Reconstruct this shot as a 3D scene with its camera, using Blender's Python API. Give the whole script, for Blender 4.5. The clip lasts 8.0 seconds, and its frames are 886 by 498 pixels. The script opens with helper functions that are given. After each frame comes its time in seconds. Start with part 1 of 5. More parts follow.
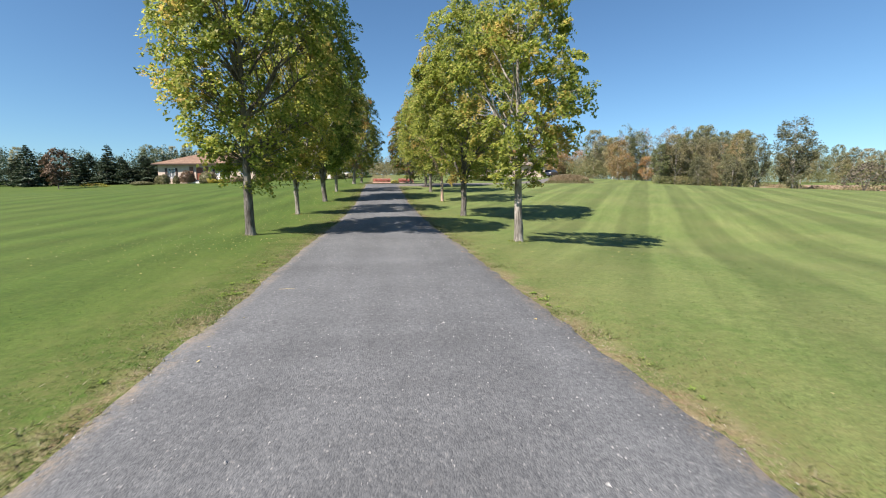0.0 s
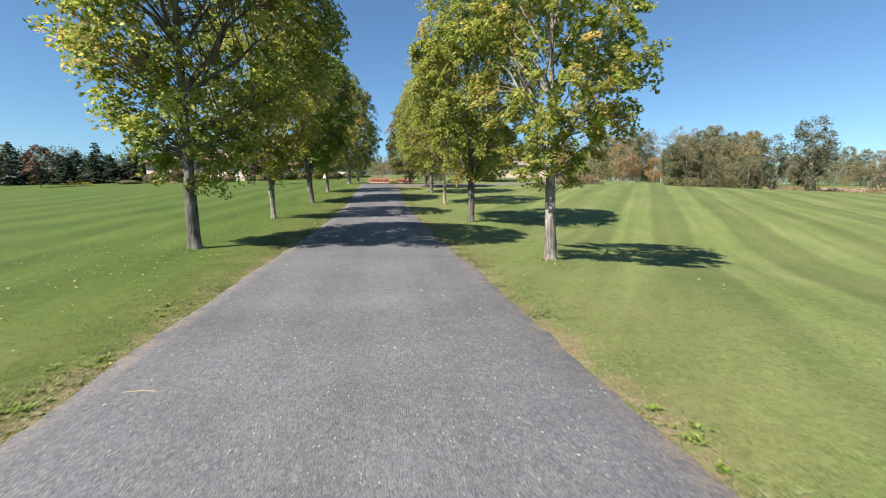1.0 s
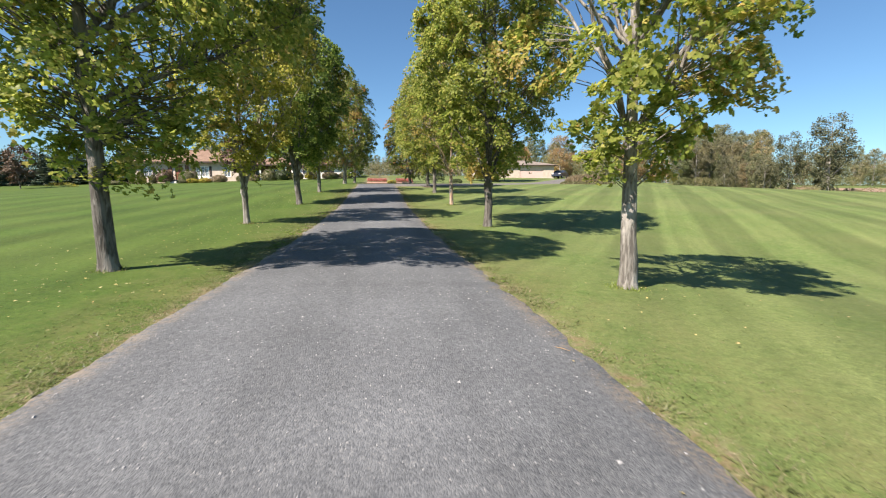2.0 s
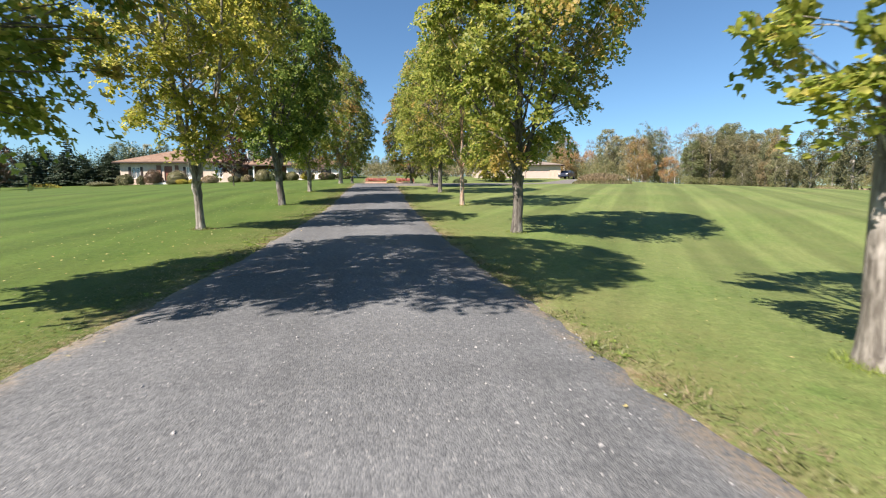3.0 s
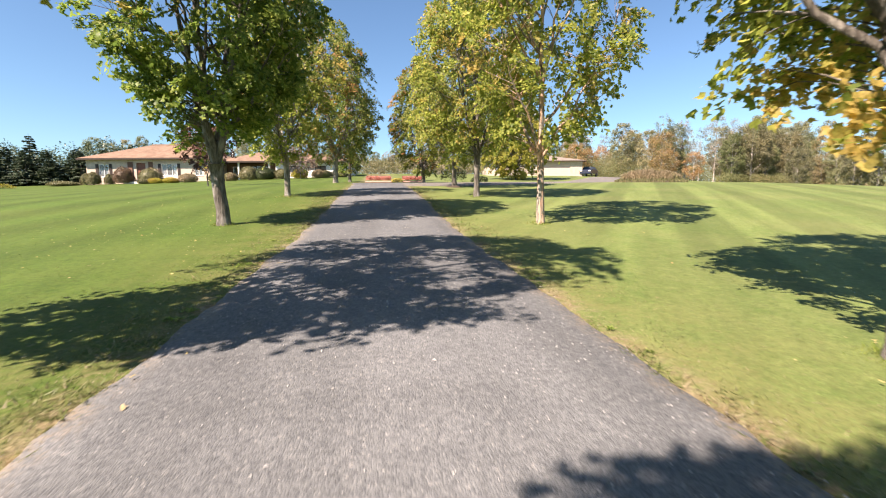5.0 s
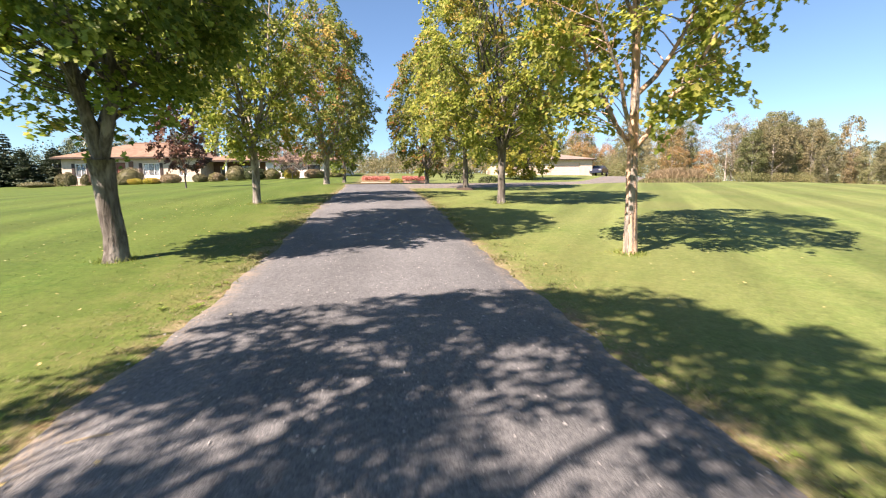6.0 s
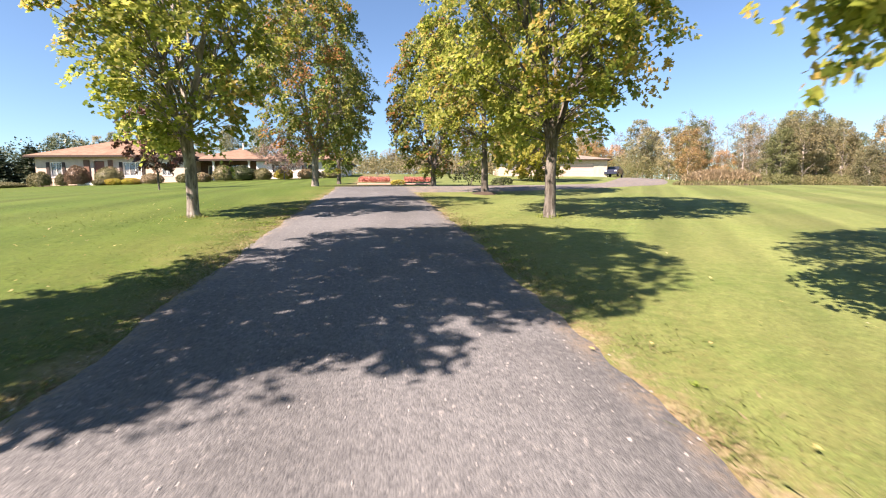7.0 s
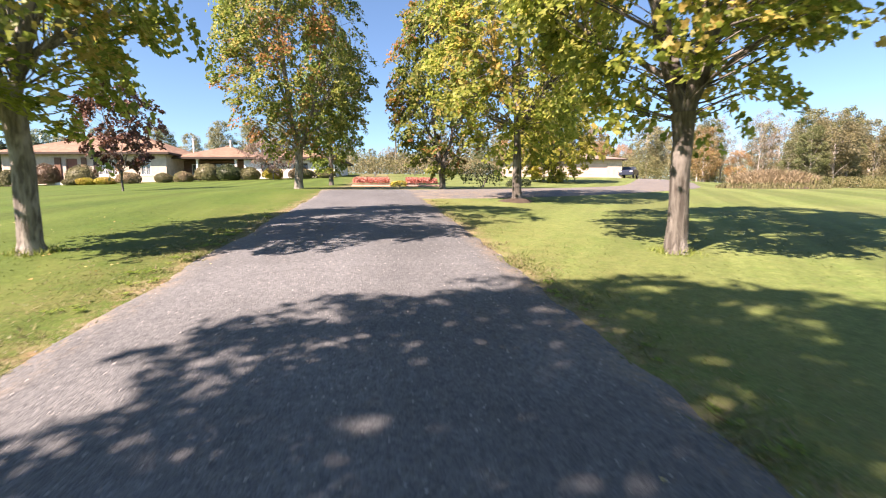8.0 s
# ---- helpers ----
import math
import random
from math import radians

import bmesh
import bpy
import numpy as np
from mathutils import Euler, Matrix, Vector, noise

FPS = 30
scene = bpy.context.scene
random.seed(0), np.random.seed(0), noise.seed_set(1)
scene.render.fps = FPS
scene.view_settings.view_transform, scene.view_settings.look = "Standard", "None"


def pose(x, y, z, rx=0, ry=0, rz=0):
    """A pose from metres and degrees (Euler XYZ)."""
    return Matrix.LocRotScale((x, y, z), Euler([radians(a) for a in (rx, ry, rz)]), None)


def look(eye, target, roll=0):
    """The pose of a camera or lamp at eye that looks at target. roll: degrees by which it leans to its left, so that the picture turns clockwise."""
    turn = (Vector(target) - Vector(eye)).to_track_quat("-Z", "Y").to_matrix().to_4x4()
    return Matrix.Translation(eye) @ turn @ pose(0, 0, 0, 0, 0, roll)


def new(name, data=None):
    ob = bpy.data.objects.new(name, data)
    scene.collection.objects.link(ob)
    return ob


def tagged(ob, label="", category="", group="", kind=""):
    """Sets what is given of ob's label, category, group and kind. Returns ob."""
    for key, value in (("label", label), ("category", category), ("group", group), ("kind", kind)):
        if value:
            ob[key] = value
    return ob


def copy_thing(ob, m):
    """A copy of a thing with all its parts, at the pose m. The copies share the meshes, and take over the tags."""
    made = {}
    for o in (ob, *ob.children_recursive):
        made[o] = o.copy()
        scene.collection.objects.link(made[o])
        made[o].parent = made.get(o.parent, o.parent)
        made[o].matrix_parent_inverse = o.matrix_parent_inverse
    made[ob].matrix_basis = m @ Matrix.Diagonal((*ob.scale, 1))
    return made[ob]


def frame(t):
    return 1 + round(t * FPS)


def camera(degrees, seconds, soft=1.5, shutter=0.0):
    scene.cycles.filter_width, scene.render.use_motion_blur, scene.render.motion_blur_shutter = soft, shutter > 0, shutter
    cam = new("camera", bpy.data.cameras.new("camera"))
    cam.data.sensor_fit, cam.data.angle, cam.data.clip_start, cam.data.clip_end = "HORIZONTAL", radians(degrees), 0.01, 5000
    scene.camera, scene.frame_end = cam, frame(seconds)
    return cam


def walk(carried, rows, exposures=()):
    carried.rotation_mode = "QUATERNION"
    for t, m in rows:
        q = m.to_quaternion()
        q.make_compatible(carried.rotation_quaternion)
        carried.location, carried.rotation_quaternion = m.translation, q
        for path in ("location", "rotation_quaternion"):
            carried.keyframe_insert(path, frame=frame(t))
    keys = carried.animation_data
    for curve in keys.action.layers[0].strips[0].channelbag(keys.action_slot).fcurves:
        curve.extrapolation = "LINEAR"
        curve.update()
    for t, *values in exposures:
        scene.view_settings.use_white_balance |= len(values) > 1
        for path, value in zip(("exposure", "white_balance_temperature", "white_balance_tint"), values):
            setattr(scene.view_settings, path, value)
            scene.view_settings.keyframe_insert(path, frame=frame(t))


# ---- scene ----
cam = camera(90.0, 8.0, 1.1, 0.18)
UNIT = 0.8      # the plan below is drawn in units of 0.8 m
PATH = [
    (0, (-0.269, -0.055, 1.647), (-0.01, 1.917, 1.431), -0.4),
    (0.5, (-0.13, 1.716, 1.649), (0.129, 3.688, 1.436), 0.0),
    (1, (0.061, 3.614, 1.724), (0.321, 5.586, 1.512), -0.1),
    (1.5, (0.043, 5.393, 1.743), (0.309, 7.364, 1.532), -0.1),
    (3, (0.126, 10.965, 1.621), (0.395, 12.938, 1.424), -0.3),
    (3.5, (0.161, 13.124, 1.828), (0.424, 15.096, 1.623), -0.3),
    (4, (-0.23, 15.5, 1.938), (0.046, 17.471, 1.734), -0.4),
    (4.5, (-0.418, 17.803, 2.035), (-0.145, 19.774, 1.83), -0.4),
    (6, (-0.369, 24.547, 2.5), (-0.086, 26.515, 2.29), -0.6),
    (6.5, (-0.281, 26.973, 2.648), (0.0, 28.943, 2.441), -0.5),
    (7, (-0.182, 29.4, 2.788), (0.098, 31.369, 2.582), -0.4),
    (7.5, (-0.112, 31.793, 2.898), (0.173, 33.762, 2.696), -0.5),
    (8, (-0.125, 34.147, 3.111), (0.162, 36.115, 2.905), -0.2),
]
walk(cam, [(t, look([UNIT * c for c in eye], [UNIT * c for c in target], roll)) for t, eye, target, roll in PATH],
     [(0.0, 1.12, 6650, 16), (1.5, 1.18, 6700, 16), (3.0, 1.30, 6800, 17), (3.5, 1.32, 6850, 17), (4.0, 1.66, 7200, 24), (4.5, 1.62, 7400, 23), (6.0, 1.80, 7550, 27), (7.0, 1.80, 7550, 29), (8.0, 1.90, 7550, 30)])

# ------------------------------------------------------------------ light
SUN_AZ, SUN_EL = 34.0, 46.0      # heading of the shadows from +x, height of the sun
world = bpy.data.worlds.new("sky_world")
scene.world = world
world.use_nodes = True
wn = world.node_tree
sky = wn.nodes.new("ShaderNodeTexSky")
sky.sky_type = "NISHITA"
sky.sun_disc = False
sky.sun_elevation = radians(SUN_EL)
sky.sun_rotation = radians(270 - SUN_AZ)
sky.air_density, sky.dust_density, sky.ozone_density, sky.altitude = 1.0, 0.35, 2.0, 200
wn.nodes["Background"].inputs["Strength"].default_value = 0.058
tint = wn.nodes.new("ShaderNodeMix")
tint.data_type, tint.blend_type = "RGBA", "MULTIPLY"
tint.inputs[0].default_value = 1.0
tint.inputs[7].default_value = (0.69, 1.0, 1.14, 1)      # clear, dry autumn air
wn.links.new(sky.outputs[0], tint.inputs[6])
wn.links.new(tint.outputs[2], wn.nodes["Background"].inputs["Color"])
sun_data = bpy.data.lights.new("sun", "SUN")
sun_data.energy, sun_data.angle, sun_data.color = 5.0, radians(0.53), (1.0, 0.94, 0.84)
sun = new("sun", sun_data)
sun.matrix_world = look((0, 0, 60), (math.cos(radians(SUN_AZ)) * 60, math.sin(radians(SUN_AZ)) * 60, 60 - 60 * math.tan(radians(SUN_EL))))

# ------------------------------------------------------------------ materials


class Mat:
    """A small node-material writer."""

    def __init__(self, name):
        self.m = bpy.data.materials.new(name)
        self.m.use_nodes = True
        self.t = self.m.node_tree
        self.bsdf = self.t.nodes["Principled BSDF"]
        self.out = self.t.nodes["Material Output"]

    def node(self, kind, **ins):
        n = self.t.nodes.new(kind)
        for k, v in ins.items():
            self.put(n.inputs[k.replace("_", " ")], v)
        return n

    def put(self, socket, v):
        if isinstance(v, bpy.types.NodeSocket):
            self.t.links.new(v, socket)
        elif isinstance(v, bpy.types.Node):
            self.t.links.new(v.outputs[0], socket)
        else:
            socket.default_value = v

    def obj(self):
        return self.t.nodes.new("ShaderNodeTexCoord").outputs["Object"]

    def pos(self):
        """World position in units of the plan."""
        return self.scaled(self.t.nodes.new("ShaderNodeNewGeometry").outputs["Position"], 1 / UNIT, 1 / UNIT, 1 / UNIT)

    def island(self):
        return self.t.nodes.new("ShaderNodeNewGeometry").outputs["Random Per Island"]

    def rnd(self):
        return self.t.nodes.new("ShaderNodeObjectInfo").outputs["Random"]

    def noise(self, vec, scale, detail=4.0, rough=0.55, dist=0.0):
        return self.node("ShaderNodeTexNoise", Vector=vec, Scale=scale, Detail=detail, Roughness=rough, Distortion=dist).outputs["Fac"]

    def voronoi(self, vec, scale, feature="F1", out="Distance", rnd=1.0):
        n = self.node("ShaderNodeTexVoronoi", Vector=vec, Scale=scale, Randomness=rnd)
        n.feature = feature
        return n.outputs[out]

    def scaled(self, vec, x, y, z, rz=0.0):
        n = self.node("ShaderNodeMapping", Vector=vec)
        n.inputs["Scale"].default_value = (x, y, z)
        n.inputs["Rotation"].default_value = (0, 0, radians(rz))
        return n.outputs[0]

    def ramp(self, fac, *stops):
        n = self.node("ShaderNodeValToRGB", Fac=fac)
        el = n.color_ramp.elements
        while len(el) < len(stops):
            el.new(0.5)
        for e, (p, c) in zip(el, stops):
            e.position = p
            e.color = (*c, 1) if isinstance(c, tuple) else (c, c, c, 1)
        return n.outputs[0]

    def mix(self, fac, a, b, mode="MIX"):
        n = self.t.nodes.new("ShaderNodeMix")
        n.data_type, n.blend_type = "RGBA", mode
        self.put(n.inputs[0], fac)
        for s, v in ((n.inputs[6], a), (n.inputs[7], b)):
            self.put(s, (*v, 1) if isinstance(v, tuple) and len(v) == 3 else v)
        return n.outputs[2]

    def math(self, op, a, b=0.0, c=0.0):
        n = self.t.nodes.new("ShaderNodeMath")
        n.operation = op
        for s, v in zip(n.inputs, (a, b, c)):
            self.put(s, v)
        return n.outputs[0]

    def from_seal(self, vec):
        """Sideways distance from the drive's middle, with its edge at 2.0."""
        mid = self.math("ABSOLUTE", self.math("ADD", self.axis(vec, 0), self.math("MULTIPLY_ADD", self.axis(vec, 1), 0.005, 0.22)))
        half = self.node("ShaderNodeMapRange", Value=self.axis(vec, 1), From_Min=13.0, From_Max=30.0, To_Min=2.14, To_Max=1.78).outputs[0]
        return self.math("ADD", self.math("SUBTRACT", mid, half), 2.0)

    def axis(self, vec, i):
        return self.node("ShaderNodeSeparateXYZ", Vector=vec).outputs[i]

    def bump(self, height, strength=0.3, distance=0.02):
        self.put(self.bsdf.inputs["Normal"], self.node("ShaderNodeBump", Height=height, Strength=strength, Distance=distance).outputs[0])

    def done(self, color, rough=0.8, spec=0.3, metal=0.0):
        self.put(self.bsdf.inputs["Base Color"], (*color, 1) if isinstance(color, tuple) else color)
        self.put(self.bsdf.inputs["Roughness"], rough)
        self.put(self.bsdf.inputs["Specular IOR Level"], spec)
        self.put(self.bsdf.inputs["Metallic"], metal)
        return self.m


def leaf_material(name, shades, patch, patch_amount, trans=0.42, patch_scale=0.45, per_object=False):
    """Foliage: one tone a leaf from the shades, larger turned patches, light let through."""
    k = Mat(name)
    stops = [(i / max(1, len(shades) - 1), c) for i, c in enumerate(shades)]
    tone = k.ramp(k.island(), *stops)
    area = k.noise(k.pos(), patch_scale, 2.0)
    jitter = k.math("ADD", area, k.math("MULTIPLY", k.math("SUBTRACT", k.island(), 0.5), 0.22))
    lo = 0.72 - patch_amount * 0.35
    col = k.mix(k.ramp(jitter, (lo, 0.0), (lo + 0.09, 1.0)), tone, patch)
    fine = k.noise(k.pos(), 30.0, 2.0)
    col = k.mix(1.0, col, k.ramp(fine, (0.3, 0.72), (0.7, 1.18)), "MULTIPLY")
    if per_object:
        col = k.mix(1.0, col, k.ramp(k.rnd(), (0.0, (0.66, 0.74, 0.68)), (0.3, (0.92, 0.94, 0.88)), (0.65, (1.08, 1.03, 0.95)), (1.0, (1.26, 1.10, 1.06))), "MULTIPLY")
    k.done(col, 0.46, 0.30)
    tr = k.node("ShaderNodeBsdfTranslucent", Color=col)
    mx = k.node("ShaderNodeMixShader", Fac=trans)
    k.t.links.new(k.bsdf.outputs[0], mx.inputs[1])
    k.t.links.new(tr.outputs[0], mx.inputs[2])
    k.t.links.new(mx.outputs[0], k.out.inputs["Surface"])
    return k.m


def bark_material(name, dark, light, patchy, scale=1.0):
    k = Mat(name)
    p = k.obj()
    ridge = k.noise(k.scaled(p, 14 * scale, 14 * scale, 2.2 * scale), 1.5, 5.0, 0.6, 0.4)
    blot = k.noise(k.scaled(p, 3.0, 3.0, 1.3), 1.3, 3.0)
    col = k.mix(k.ramp(ridge, (0.40, 0.0), (0.60, 1.0)), dark, light)
    col = k.mix(k.ramp(blot, (0.52, 0.0), (0.6, 1.0)), col, patchy)
    k.bump(ridge, 0.9, 0.04)
    return k.done(col, 0.9, 0.2)


def plain(name, color, rough=0.6, vary=0.15, scale=6.0, spec=0.3, metal=0.0, bump=0.1):
    k = Mat(name)
    n = k.noise(k.obj(), scale, 4.0)
    n2 = k.noise(k.obj(), scale * 9, 3.0)
    tone = k.math("ADD", k.math("MULTIPLY", n, 0.7), k.math("MULTIPLY", n2, 0.3))
    col = k.mix(1.0, color, k.ramp(tone, (0.3, 1 - vary), (0.7, 1 + vary)), "MULTIPLY")
    k.bump(n2, bump, 0.01)
    return k.done(col, rough, spec, metal)


def lawn_material():
    k = Mat("lawn_grass")
    p = k.pos()
    x, y = k.axis(p, 0), k.axis(p, 1)
    fine = k.noise(p, 60.0, 3.0, 0.7)
    mid = k.noise(p, 5.0, 4.0, 0.6)
    big = k.noise(p, 0.35, 3.0)
    # mowing passes: light and dark bands where the blades lie over
    wob = k.math("MULTIPLY", k.math("SUBTRACT", k.noise(p, 0.9, 3.0), 0.5), 0.22)
    across = k.math("ADD", k.math("SUBTRACT", k.math("MULTIPLY", x, math.cos(radians(32))), k.math("MULTIPLY", y, math.sin(radians(32)))), wob)
    along = k.math("ADD", k.math("MULTIPLY", x, math.sin(radians(32))), k.math("MULTIPLY", y, math.cos(radians(32))))
    lanes = k.t.nodes.new("ShaderNodeCombineXYZ")
    k.put(lanes.inputs[0], k.math("MULTIPLY", across, 1.5))
    k.put(lanes.inputs[1], k.math("MULTIPLY", along, 0.10))
    lanes_l = k.t.nodes.new("ShaderNodeCombineXYZ")
    k.put(lanes_l.inputs[0], k.math("MULTIPLY", k.math("ADD", x, k.math("MULTIPLY", y, 0.12)), 1.3))
    k.put(lanes_l.inputs[1], k.math("MULTIPLY", y, 0.09))
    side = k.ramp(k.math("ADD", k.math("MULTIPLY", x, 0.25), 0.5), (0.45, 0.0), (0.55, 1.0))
    streak = k.mix(side, k.noise(lanes_l.outputs[0], 1.0, 4.0, 0.65), k.noise(lanes.outputs[0], 1.0, 4.0, 0.65))
    band = k.math("ADD", k.math("SINE", k.math("MULTIPLY", across, 2 * math.pi / 2.9)), k.math("MULTIPLY", k.math("SINE", k.math("MULTIPLY", across, 2 * math.pi / 1.07)), 0.55))
    band = k.math("MULTIPLY", band, k.math("MULTIPLY", streak, 1.7))
    across_l = k.math("ADD", k.math("SUBTRACT", k.math("MULTIPLY", x, math.cos(radians(4))), k.math("MULTIPLY", y, math.sin(radians(4)))), wob)
    band_l = k.math("MULTIPLY", k.math("SINE", k.math("MULTIPLY", across_l, 2 * math.pi / 2.6)), 0.5)
    band = k.math("ADD", k.math("MULTIPLY", band, side), k.math("MULTIPLY", band_l, k.math("SUBTRACT", 1.0, side)))
    off = k.ramp(k.math("MULTIPLY", k.math("ABSOLUTE", x), 0.1), (0.3, 0.0), (0.75, 1.0))
    band = k.math("MULTIPLY", band, off)
    base = k.mix(k.ramp(mid, (0.3, 0.0), (0.7, 1.0)), (0.108, 0.182, 0.044), (0.168, 0.228, 0.070))
    base = k.mix(k.ramp(big, (0.36, 0.0), (0.72, 0.7)), base, (0.200, 0.240, 0.085))
    base = k.mix(1.0, base, k.ramp(streak, (0.34, 0.87), (0.66, 1.13)), "MULTIPLY")
    tuft = k.noise(p, 14.0, 4.0, 0.7)
    base = k.mix(1.0, base, k.ramp(tuft, (0.32, 0.80), (0.68, 1.18)), "MULTIPLY")
    base = k.mix(k.ramp(k.noise(p, 9.0, 5.0, 0.75), (0.60, 0.0), (0.72, 0.55)), base, (0.27, 0.255, 0.12))
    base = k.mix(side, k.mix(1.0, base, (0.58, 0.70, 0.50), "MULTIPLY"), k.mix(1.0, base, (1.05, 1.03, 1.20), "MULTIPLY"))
    base = k.mix(1.0, base, k.ramp(k.math("MULTIPLY_ADD", band, 0.5, 0.5), (0.25, 0.86), (0.75, 1.12)), "MULTIPLY")
    base = k.mix(1.0, base, k.ramp(fine, (0.3, 0.6), (0.72, 1.3)), "MULTIPLY")
    # tired, straw-coloured turf beside the drive
    edge = k.from_seal(p)
    dry_n = k.noise(p, 1.6, 5.0, 0.65)
    near = k.ramp(k.math("ADD", k.math("MULTIPLY", edge, 0.1), k.math("MULTIPLY", k.math("SUBTRACT", k.noise(p, 3.5, 5.0, 0.75), 0.5), 0.05)), (0.204, 1.0), (0.236, 0.0))
    near2 = k.ramp(k.math("MULTIPLY", edge, 0.1), (0.20, 1.0), (0.42, 0.0))
    base = k.mix(k.math("MULTIPLY", near2, k.ramp(k.math("ADD", k.math("MULTIPLY", dry_n, 0.55), k.math("MULTIPLY", k.noise(p, 19.0, 4.0, 0.7), 0.45)), (0.44, 0.0), (0.60, 0.62))), base, (0.225, 0.215, 0.098))
    base = k.mix(k.math("MULTIPLY", near, k.ramp(k.math("ADD", k.math("MULTIPLY", dry_n, 0.5), k.math("MULTIPLY", k.noise(p, 11.0, 5.0, 0.75), 0.5)), (0.44, 0.0), (0.56, 0.9))), base, k.mix(1.0, k.mix(k.ramp(k.noise(p, 4.0, 4.0, 0.7), (0.42, 0.0), (0.62, 1.0)), (0.315, 0.275, 0.195), (0.255, 0.180, 0.122)), k.ramp(k.noise(p, 30.0, 4.0, 0.75), (0.3, 0.5), (0.7, 1.4)), "MULTIPLY"))
    base = k.mix(1.0, base, (0.75, 0.71, 0.64), "MULTIPLY")
    k.bump(k.math("ADD", fine, k.math("MULTIPLY", tuft, 0.5)), 0.45, 0.02)
    return k.done(base, 0.85, 0.15)


def drive_material():
    k = Mat("chip_seal_drive")
    p = k.pos()
    loose = k.t.nodes.new("ShaderNodeVectorMath")
    loose.operation = "ADD"
    k.put(loose.inputs[0], p)
    k.put(loose.inputs[1], k.scaled(k.node("ShaderNodeTexNoise", Vector=p, Scale=70.0, Detail=2.0).outputs["Color"], 0.012, 0.012, 0.012))
    chip = k.voronoi(loose.outputs[0], 92.0)
    chip_c = k.voronoi(loose.outputs[0], 92.0, "F1", "Color")
    chip_v = k.math("ADD", k.math("MULTIPLY", k.axis(chip_c, 0), 0.62), k.math("MULTIPLY", k.axis(k.voronoi(p, 34.0, "F1", "Color"), 1), 0.38))
    big = k.noise(p, 0.5, 4.0, 0.6)
    tracks = k.noise(k.scaled(p, 1.2, 0.07, 1), 1.0, 3.0)
    cross = k.noise(k.scaled(p, 0.08, 1.6, 1), 1.0, 3.0, 0.6)
    base = k.ramp(chip_v, (0.08, (0.068, 0.072, 0.077)), (0.5, (0.109, 0.114, 0.119)), (0.88, (0.145, 0.150, 0.154)), (0.985, (0.22, 0.215, 0.21)))
    base = k.mix(1.0, base, k.ramp(big, (0.3, 0.86), (0.7, 1.12)), "MULTIPLY")
    base = k.mix(1.0, base, k.ramp(tracks, (0.35, 0.90), (0.65, 1.10)), "MULTIPLY")
    base = k.mix(1.0, base, k.ramp(cross, (0.35, 0.95), (0.65, 1.05)), "MULTIPLY")
    pale = k.noise(p, 2.2, 5.0, 0.7)
    base = k.mix(k.ramp(pale, (0.68, 0.0), (0.78, 0.45)), base, (0.22, 0.21, 0.20))
    # worn, dusty margin
    edge = k.from_seal(p)
    marg = k.math("MULTIPLY", k.ramp(k.math("MULTIPLY", edge, 0.1), (0.174, 0.0), (0.200, 1.0)), k.ramp(k.math("ADD", k.math("MULTIPLY", k.noise(p, 2.6, 6.0, 0.75), 0.5), k.math("MULTIPLY", k.noise(p, 28.0, 4.0, 0.75), 0.5)), (0.47, 0.0), (0.57, 0.85)))
    base = k.mix(marg, base, (0.23, 0.185, 0.135))
    k.bump(k.math("SUBTRACT", 1.0, chip), 0.42, 0.010)
    return k.done(base, 0.85, 0.25)


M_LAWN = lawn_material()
M_DRIVE = drive_material()
M_STONE = plain("loose_chippings", (0.30, 0.295, 0.29), 0.85, 0.3, 3.0)
M_BARK = bark_material("maple_bark", (0.068, 0.060, 0.052), (0.150, 0.138, 0.122), (0.215, 0.200, 0.180))
M_BARK_PALE = bark_material("pale_maple_bark", (0.11, 0.098, 0.084), (0.26, 0.24, 0.21), (0.35, 0.325, 0.29))


def peeling_material():
    """Grey bark that has come off in long strips, with pinkish wood below."""
    k = Mat("peeling_pale_bark")
    p = k.obj()
    ridge = k.noise(k.scaled(p, 16, 16, 2.4), 1.5, 5.0, 0.65, 0.5)
    strip = k.noise(k.scaled(p, 5.5, 5.5, 0.75), 1.4, 4.0, 0.6, 0.6)
    cut = k.ramp(strip, (0.47, 0.0), (0.50, 1.0))
    col = k.mix(k.ramp(ridge, (0.36, 0.0), (0.62, 1.0)), (0.10, 0.088, 0.075), (0.34, 0.31, 0.27))
    wood = k.mix(k.ramp(ridge, (0.3, 0.0), (0.7, 1.0)), (0.40, 0.235, 0.155), (0.58, 0.42, 0.32))
    col = k.mix(cut, col, wood)
    col = k.mix(k.ramp(k.math("ABSOLUTE", k.math("SUBTRACT", strip, 0.485)), (0.0, 0.8), (0.012, 0.0)), col, (0.085, 0.055, 0.040))
    k.bump(k.math("ADD", k.math("MULTIPLY", ridge, 0.5), k.math("MULTIPLY", cut, -0.7)), 0.9, 0.04)
    return k.done(col, 0.88, 0.2)


M_BARK_PEEL = peeling_material()
M_BARK_GREY = bark_material("grey_wood_bark", (0.18, 0.16, 0.14), (0.36, 0.33, 0.29), (0.50, 0.46, 0.42))
GREENS = [(0.135, 0.195, 0.040), (0.245, 0.315, 0.062), (0.385, 0.430, 0.092), (0.33, 0.36, 0.08), (0.580, 0.550, 0.165)]
M_LEAF_MIX = leaf_material("turning_maple_leaves", GREENS, (0.56, 0.42, 0.13), 0.42, 0.67)
M_LEAF_GREEN = leaf_material("green_maple_leaves", [(0.090, 0.150, 0.030), (0.155, 0.235, 0.046), (0.245, 0.330, 0.068), (0.380, 0.430, 0.105)], (0.48, 0.38, 0.095), 0.30, 0.58)
